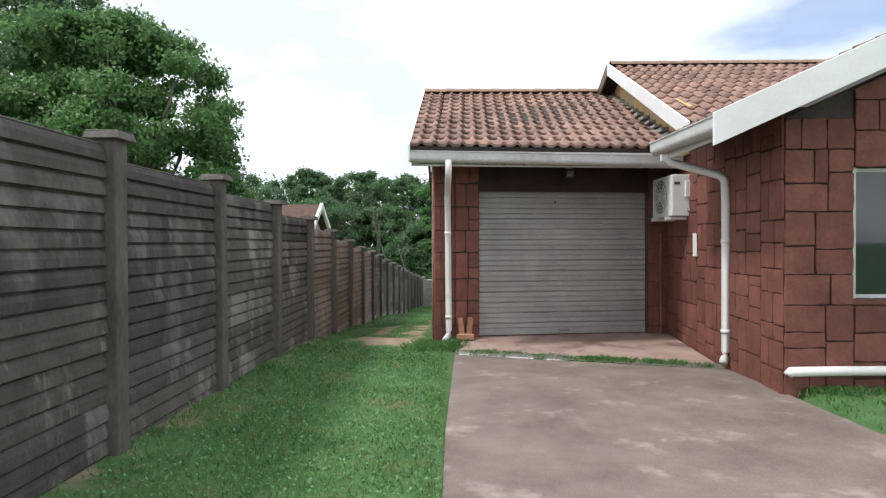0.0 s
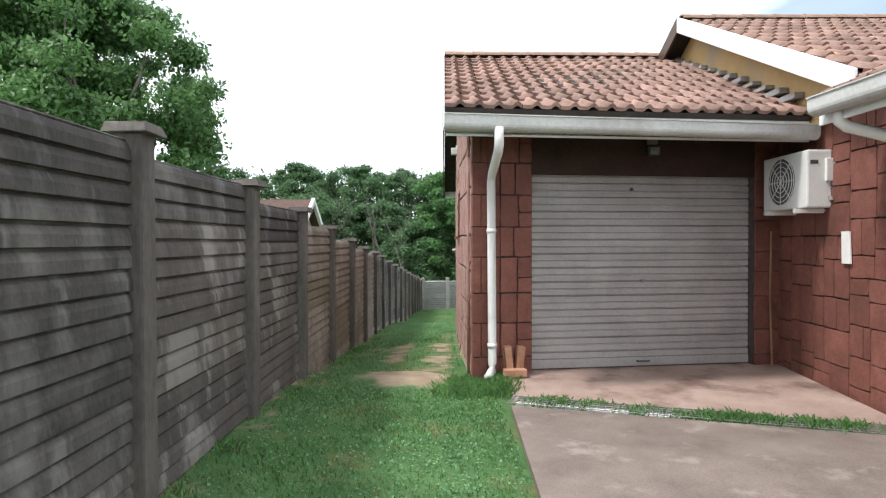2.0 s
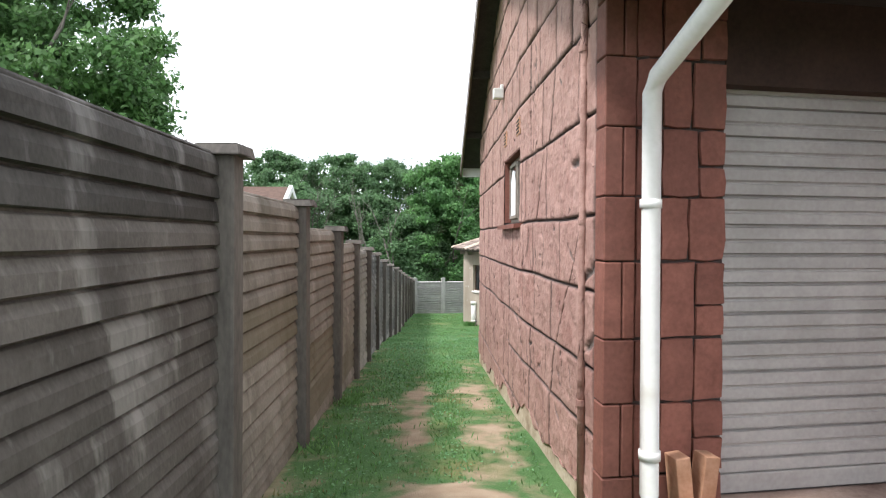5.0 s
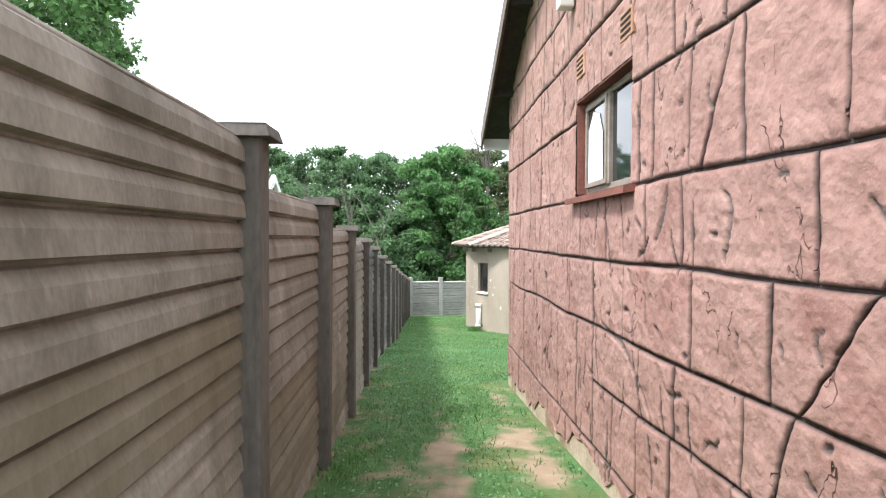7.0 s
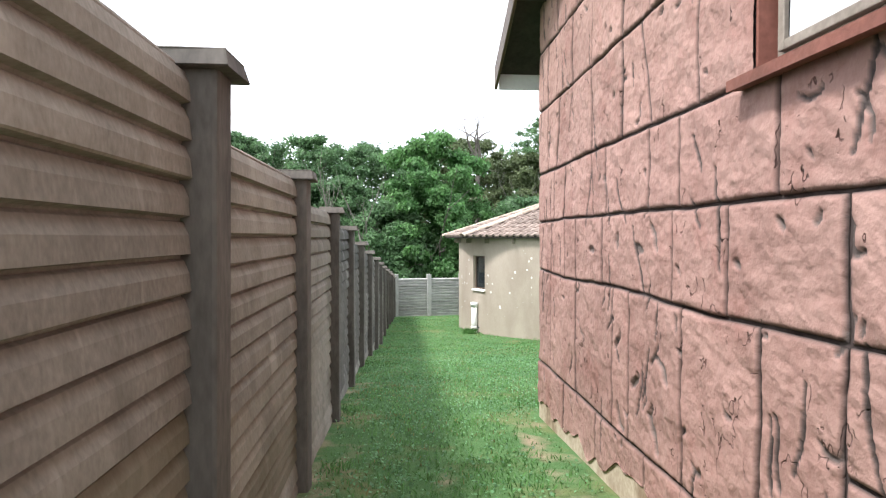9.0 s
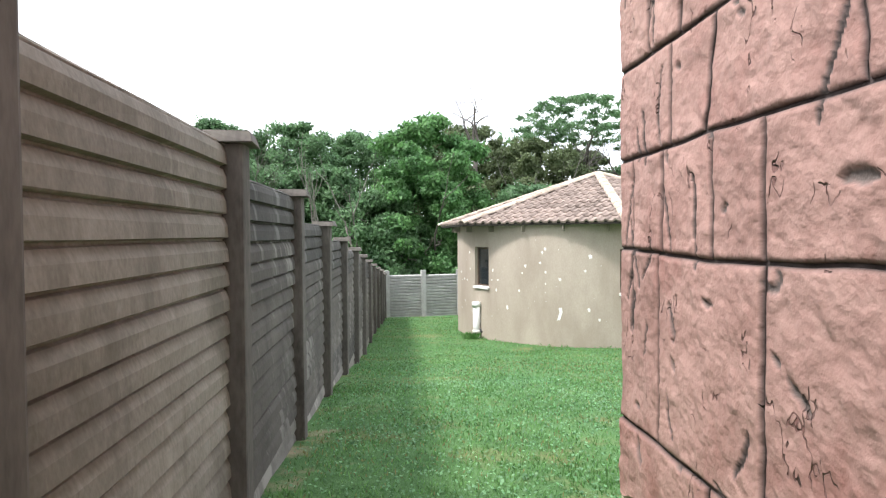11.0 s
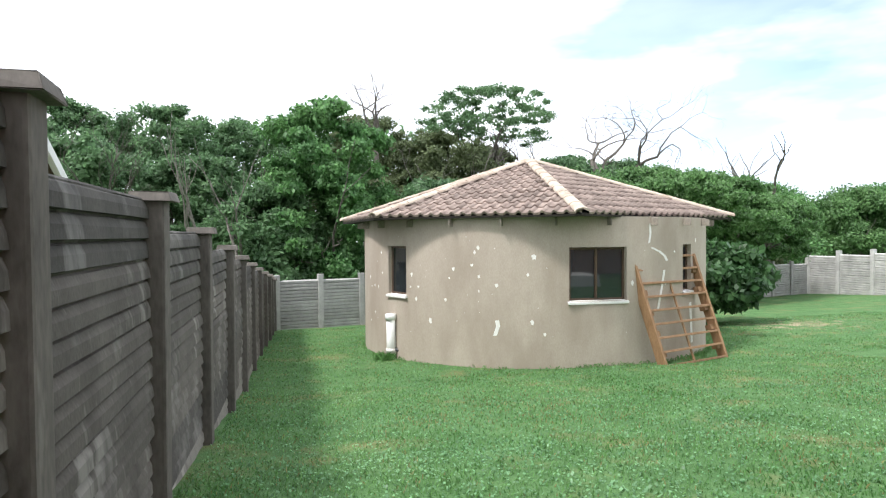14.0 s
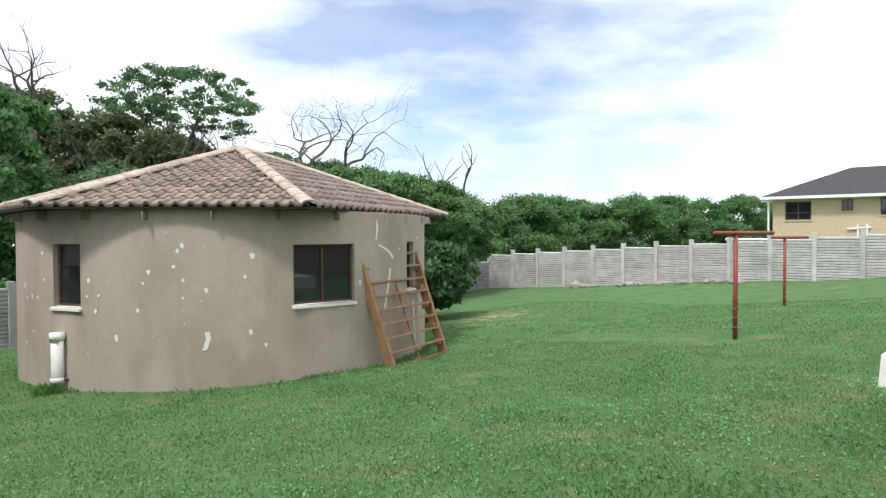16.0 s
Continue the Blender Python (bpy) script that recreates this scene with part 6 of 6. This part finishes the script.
def limb_set(bm, p, d, length, r, depth, rng, tips, spread=0.6, gnarl=0.25, seg=6):
    pts, rr = [p.copy()], [r]
    steps = 4
    q = p.copy()
    dd = d.normalized()
    for i in range(steps):
        dd = (dd + Vector((rng.gauss(0, gnarl), rng.gauss(0, gnarl), rng.gauss(0.04, gnarl * 0.6))) * 0.5).normalized()
        q = q + dd * length / steps
        pts.append(q.copy())
        rr.append(r * (1 - 0.5 * (i + 1) / steps))
    add_tube(bm, pts, rr, seg, caps=False)
    if depth == 0:
        tips.append(q)
        return
    for k in range(rng.choice((2, 3, 3))):
        nd = (dd + Vector((rng.gauss(0, spread), rng.gauss(0, spread), rng.gauss(0.1, spread * 0.6)))).normalized()
        limb_set(bm, pts[-1] if k < 2 else pts[2], nd, length * rng.uniform(0.6, 0.85), rr[-1] * 0.85, depth - 1, rng, tips, spread, gnarl, max(4, seg - 1))


def tree(x, y, height, crown_r, crown_h, mat, seed, label, leaf=0.2, per=230, clump_r=0.9, n_clumps=26, trunk_r=0.16, flat=1.0, base=None, category="tree", droop=0.25, low=0.0):
    """Trunk with limbs and a crown of leaf clumps; height is to the crown's top."""
    rng = random.Random(seed)
    nr = np.random.default_rng(seed)
    z0 = ground_z(x, y) if base is None else base
    th = thing(category.replace(" ", "_"), Matrix.Translation((x, y, z0)), label, category)
    bm = bmesh.new()
    tips = []
    cz = height - crown_h / 2
    fork = max(0.3, (height - crown_h) * 0.75)
    trunk_top = Vector((rng.uniform(-.2, .2), rng.uniform(-.2, .2), fork))
    add_tube(bm, [Vector((0, 0, -0.3)), Vector((0.03, 0, fork * 0.3)), Vector((trunk_top.x * 0.6, trunk_top.y * 0.5, fork * 0.7)), trunk_top], [trunk_r * 1.3, trunk_r, trunk_r * 0.9, trunk_r * 0.8], 9)
    for k in range(5):
        a = 2 * math.pi * (k + rng.random() * 0.6) / 5
        d = Vector((math.cos(a) * crown_r / height * 1.5, math.sin(a) * crown_r / height * 1.5, 0.8))
        lb = bmesh.new()
        limb_set(lb, trunk_top, d, (height - fork) * 0.34, trunk_r * 0.55, 2, rng, tips, 0.5)
        part("limb", lb, M_bark, th, smooth=True)
    part("trunk", bm, M_bark, th, smooth=True)
    clumps = []
    for k in range(n_clumps):
        a, u = rng.uniform(0, 2 * math.pi), math.sqrt(rng.random())
        v = rng.uniform(-1, 1)
        lim = math.sqrt(max(0.05, 1 - v * v)) if v > low else 1.0
        r = crown_r * u * lim
        c = (r * math.cos(a), r * math.sin(a), cz + v * crown_h / 2 * 0.85)
        s = clump_r * rng.uniform(0.6, 1.25)
        clumps.append((c, s, s, s * 0.62 * flat))
    obj("crown", leaf_cloud("crown", clumps, mat, nr, leaf, per, droop=droop), th)
    return th


def dead_tree(x, y, height, seed, label, mat, spread=0.55, r=0.14, lean=(0, 0), depth=3, trunk=0.35, gnarl=0.45):
    rng = random.Random(seed)
    th = thing("dead_tree", Matrix.Translation((x, y, ground_z(x, y))), label, "bare tree")
    bm = bmesh.new()
    tips = []
    top = Vector((lean[0] * 0.4, lean[1] * 0.4, height * trunk))
    add_tube(bm, [Vector((0, 0, -0.3)), top * 0.5, top], [r * 1.2, r, r * 0.8], 8)
    for k in range(3):
        d = Vector((lean[0] * 0.1 + rng.gauss(0, 0.45), lean[1] * 0.1 + rng.gauss(0, 0.3), 1.0))
        lb = bmesh.new()
        limb_set(lb, top, d, height * (1 - trunk) * 0.46, r * 0.7, depth, rng, tips, spread, gnarl)
        part("limb", lb, mat, th)
    part("trunk", bm, mat, th)
    return th


# big tree beyond the fence
tree(-10.5, 18.8, 9.7, 3.7, 7.2, M_leaf_d, 101, "large leafy broad tree behind the fence", leaf=0.15, per=520, clump_r=0.72, low=0.05, n_clumps=190, trunk_r=0.3)
tree(-14.6, 21.6, 12.6, 3.6, 8.6, M_leaf_b, 102, "tall dark leafy tree behind the fence", leaf=0.17, per=400, clump_r=0.8, n_clumps=140, trunk_r=0.3, low=0.1)
# woodland behind the back wall
FOREST = (
    (-10.5, 44, 9.5, 3.6, 7.0, M_leaf_b), (-6.2, 43, 9.2, 3.2, 7.0, M_leaf_b), (-3.0, 46, 9.6, 3.3, 7.5, M_leaf_b), (-4.4, 38.5, 6.2, 2.4, 5.2, M_leaf_b),
    (0.2, 35.4, 8.0, 2.5, 7.2, M_leaf_a), (2.6, 44, 9.4, 3.2, 7.0, M_leaf_c), (5.3, 40, 7.7, 2.9, 6.0, M_leaf_c), (4.2, 35.0, 5.0, 2.3, 4.2, M_leaf_b),
    (9.2, 45, 8.4, 3.4, 6.0, M_leaf_c), (12.6, 43, 7.6, 3.4, 6.0, M_leaf_b), (16.3, 44, 7.6, 3.4, 6.0, M_leaf_b), (19.5, 45, 7.2, 3.2, 5.5, M_leaf_b),
    (-1.8, 34.8, 4.6, 1.9, 4.0, M_leaf_b), (7.6, 37, 5.4, 2.6, 4.4, M_leaf_c),
    (-15.0, 42, 9.0, 4.0, 7.0, M_leaf_b), (-8.0, 36.0, 6.6, 2.6, 5.4, M_leaf_b),
)
for i, (x, y, h, r, ch, mt) in enumerate(FOREST):
    lab = {"leaf_deep": "dark green woodland tree behind the garden wall", "leaf_bright": "dense bright green tree over the garden wall", "leaf_olive": "olive green woodland tree behind the garden"}[mt.name]
    tree(x, y, h + (0.25 if x < 6 and y > 36 else 0), r, ch, mt, 200 + i, lab, leaf=0.17, per=480 if mt is M_leaf_a else 330, clump_r=0.56, n_clumps=150 if mt is M_leaf_a else 120, droop=0.8 if mt is M_leaf_a else 0.3)
# umbrella-crowned tree
tree(7.9, 40.5, 9.9, 3.4, 2.5, M_leaf_b, 301, "flat-topped umbrella tree above the woodland", leaf=0.12, per=130, clump_r=0.40, n_clumps=150, trunk_r=0.2, flat=0.75)
# low spreading canopy behind the round building
for i, (x, y, h, r) in enumerate(((8.6, 33.2, 5.0, 2.6), (12.2, 33.8, 5.3, 2.9), (15.6, 34.5, 5.0, 2.7), (17.8, 35.3, 4.4, 2.2), (5.6, 34.2, 4.6, 2.2))):
    tree(x, y, h, r, 2.9, M_leaf_d, 320 + i, "low spreading feathery green tree behind garden building", leaf=0.14, per=420, clump_r=0.52, n_clumps=85, flat=0.8)
# glossy shrub by the round building
tree(8.75, 26.6, 1.95, 1.15, 1.6, M_leaf_bush, 340, "dense glossy dark green mango bush on lawn", leaf=0.21, per=330, clump_r=0.42, n_clumps=46, trunk_r=0.06, category="bush", droop=0.9, low=-0.2)
# bare trees
dead_tree(-3.5, 33.3, 5.9, 401, "bare pale branching tree among the woods", M_dead, r=0.085, trunk=0.3, spread=0.16, depth=2, gnarl=0.3)
dead_tree(-2.5, 33.7, 5.6, 402, "bare pale branching tree among the woods", M_dead, r=0.085, trunk=0.3, spread=0.16, depth=2, gnarl=0.3)
dead_tree(-6.3, 34.5, 6.4, 408, "bare grey branching tree behind the fence", M_bark, r=0.08, trunk=0.3, spread=0.4)
dead_tree(2.6, 40.0, 10.0, 411, "bare crooked tree top above the woods", M_bark, r=0.13, trunk=0.72, spread=0.6, depth=5, gnarl=0.5)
dead_tree(13.2, 40.5, 10.8, 404, "bare twisted tree above the canopy", M_bark, r=0.15, trunk=0.52, spread=0.75, depth=5, gnarl=0.8)
dead_tree(14.9, 40.5, 10.2, 405, "bare twisted tree above the canopy", M_bark, r=0.15, trunk=0.52, spread=0.75, depth=5, gnarl=0.8)
dead_tree(19.7, 36.9, 7.3, 406, "bare grey forked dead tree", M_bark, r=0.19, trunk=0.42, spread=0.3, depth=2)
dead_tree(9.6, 39.5, 8.3, 409, "bare grey branches under the umbrella tree", M_bark, r=0.16, trunk=0.5, spread=0.6, depth=4, gnarl=0.5)
dead_tree(5.2, 37.4, 6.6, 410, "bare grey branches among the woods", M_dead, r=0.12, trunk=0.4, spread=0.5)
# woods beyond the side wall
FARLINE = ((24, 50, 6.6), (28, 49, 6.4), (32, 50, 6.8), (35, 46, 6.2), (39, 47, 6.6), (43, 46, 6.3), (47, 44, 6.6), (52, 43, 6.6), (57, 42, 6.4), (62, 40, 6.8), (21.5, 41, 4.8), (24.5, 43, 5.2), (67, 36, 7.0), (72, 32, 7.0))
for i, (x, y, h) in enumerate(FARLINE):
    tree(x, y, h + 0.3, 3.7, 6.6, (M_leaf_a, M_leaf_d, M_leaf_a, M_leaf_d)[i % 4], 500 + i, "distant green tree beyond the boundary wall", leaf=0.2, per=300, clump_r=0.85, n_clumps=105, low=0.25)
tree(21.0, 38.2, 3.2, 1.6, 2.6, M_leaf_c, 560, "scrubby olive bush behind boundary wall", leaf=0.2, per=220, clump_r=0.5, n_clumps=22, category="bush")


def hedge_backdrop():
    """Deep shade under the woods: a dense far thicket."""
    nr = np.random.default_rng(77)
    clumps = [((x, 47.5 + 1.5 * math.sin(x), -2.5 + v), 1.6, 0.8, 1.2) for x in np.arange(-26, 24, 1.5) for v in ((0.6, 2.2, 3.8, 5.2, 6.6, 7.8) if x < 8 else (0.6, 2.2, 3.8, 5.2))]
    ob = obj("far_thicket", leaf_cloud("far_thicket", clumps, M_leaf_b, nr, 0.3, 330))
    tagged(ob, "dense dark green thicket behind the garden trees", "woods", kind="stuff")
    clumps = [((x, 52 - 0.25 * max(0, x - 34), -3.0 + v), 2.0, 0.9, 1.3) for x in np.arange(22, 80, 1.7) for v in (0.8, 2.3, 3.7, 4.9 + 0.5 * math.sin(x * 0.9))]
    ob = obj("far_thicket", leaf_cloud("far_thicket", clumps, M_leaf_d, nr, 0.26, 330))
    tagged(ob, "dense green thicket on the far slope", "woods", kind="stuff")


hedge_backdrop()


# ---- neighbouring houses ----
def neighbour():
    th = tagged(new("neighbour_house"), "neighbour house with clay tile gable and white bargeboards", "house")
    x0, ym, pk, hs = -5.7, 26.3, 3.0, 2.6
    part("wall", prism([(x0 - 0.3, ym - 2.2, -2.2), (x0 - 0.3, ym + 2.2, -2.2), (x0 - 0.3, ym + 2.2, 1.45), (x0 - 0.3, ym, 2.75), (x0 - 0.3, ym - 2.2, 1.45)], (-8, 0, 0)), M_render, th)
    for s in (1, -1):
        sheet([(x0, ym, pk), (x0 - 9, ym, pk), (x0 - 9, ym + s * hs, pk - 1.6), (x0, ym + s * hs, pk - 1.6)], 0.06, M_tile_dark, "roof", th, "brown clay tile roof")
        board("bargeboard", (x0 + 0.01, ym, pk + 0.05), (x0 + 0.01, ym + s * hs, pk - 1.55), 0.24, 0.12, M_white, th, (1, 0, 0), "white bargeboard")


neighbour()


def brick_house():
    """Two-storey face-brick house beyond the side wall."""
    o = Vector((44.5, 31.2, -2.2))
    m = Matrix.Translation(o) @ Matrix.Rotation(radians(-76), 4, "Z")
    th = thing("brick_house", m, "two-storey yellow brick house with dark hipped roof", "house")
    L, H = 14.0, 5.3
    wins = [(0.75, 2.3, 3.75, 5.0), (4.0, 4.65, 4.3, 5.05), (6.1, 7.3, 4.0, 5.1), (0.75, 2.3, 1.2, 2.45), (5.3, 7.7, 1.1, 2.45), (10.0, 11.5, 3.9, 5.0), (10.0, 11.5, 1.2, 2.45)]
    xs = sorted({0.0, L} | {w for q in wins for w in q[:2]})
    bm = bmesh.new()
    for a, b in zip(xs, xs[1:]):
        hs = sorted((q[2], q[3]) for q in wins if q[0] <= a and q[1] >= b)
        z = 0.0
        for c, d in hs + [(H, H)]:
            if c > z:
                add_box(bm, (a, 0, z), (b, 0.25, c))
            z = d
    part("wall", bm, M_brickwall, th, "yellow face brick")
    part("end_wall", box((0.001, 0.26, 0), (0.25, 8, H)), M_brickwall, th)
    part("end_wall", box((L - 0.25, 0.26, 0), (L - 0.001, 8, H)), M_brickwall, th)
    for a, b, c, d in wins:
        w = obj("window", None, th)
        t = 0.07
        part("pane", box((a, 0.12, c), (b, 0.14, d)), glass, w)
        for lo, hi in (((a, 0.08, c), (a + t, 0.15, d)), ((b - t, 0.08, c), (b, 0.15, d)), ((a + t, 0.08, c), (b - t, 0.15, c + t)), ((a + t, 0.08, d - t), (b - t, 0.15, d)), (((a + b) / 2 - 0.04, 0.07, c + t), ((a + b) / 2 + 0.04, 0.13, d - t))):
            part("window_frame", box(lo, hi), M_brown, w)
        if d - c > 1.1:
            part("window_frame", box((a + t, 0.075, c + 0.45), (b - t, 0.125, c + 0.52)), M_brown, w)
        part("sill", box((a - 0.08, -0.06, c - 0.1), (b + 0.08, 0.08, c - 0.003)), M_brickwall, w)
    e = 0.7
    z = H + 0.06
    r0, r1 = Vector((4.5, 4.0, H + 2.2)), Vector((L - 4.5, 4.0, H + 2.2))
    c = [Vector((-e, -e, z)), Vector((L + e, -e, z)), Vector((L + e, 8 + e, z)), Vector((-e, 8 + e, z))]
    for pts in ([c[0], c[1], r1, r0], [c[1], c[2], r1], [c[2], c[3], r0, r1], [c[3], c[0], r0]):
        sheet(pts, 0.1, M_slate, "roof", th, "charcoal tiled hipped roof")
    part("fascia", box((-e, -e - 0.03, z - 0.2), (L + e, -e, z - 0.01)), M_white, th)
    part("fascia", box((-e - 0.03, -e, z - 0.2), (-e, 8 + e, z - 0.01)), M_white, th)
    part("soffit", box((-e + 0.01, -e + 0.01, z - 0.16), (L + e - 0.01, 7.99 + e, z - 0.13)), M_white, th)
    part("downpipe", tube([(-0.25, -0.15, 0), (-0.25, -0.15, z - 0.2)], 0.07, 8), M_white, th)
    for x in (4.9, 5.4):
        part("waste_pipe", tube([(x, -0.1, 0), (x, -0.1, 3.4)], 0.06, 8), M_white, th)
    part("waste_pipe", tube([(4.3, -0.1, 3.1), (5.6, -0.1, 3.2)], 0.05, 8), M_white, th)
    part("lean_to_roof", box((-3.0, -0.2, 2.35), (-0.05, 3.2, 2.5), 0.02), M_white, th)
    for x in (-2.8, -0.4):
        part("lean_to_post", box((x, 0.0, 0), (x + 0.12, 0.12, 2.35)), M_render, th)


brick_house()
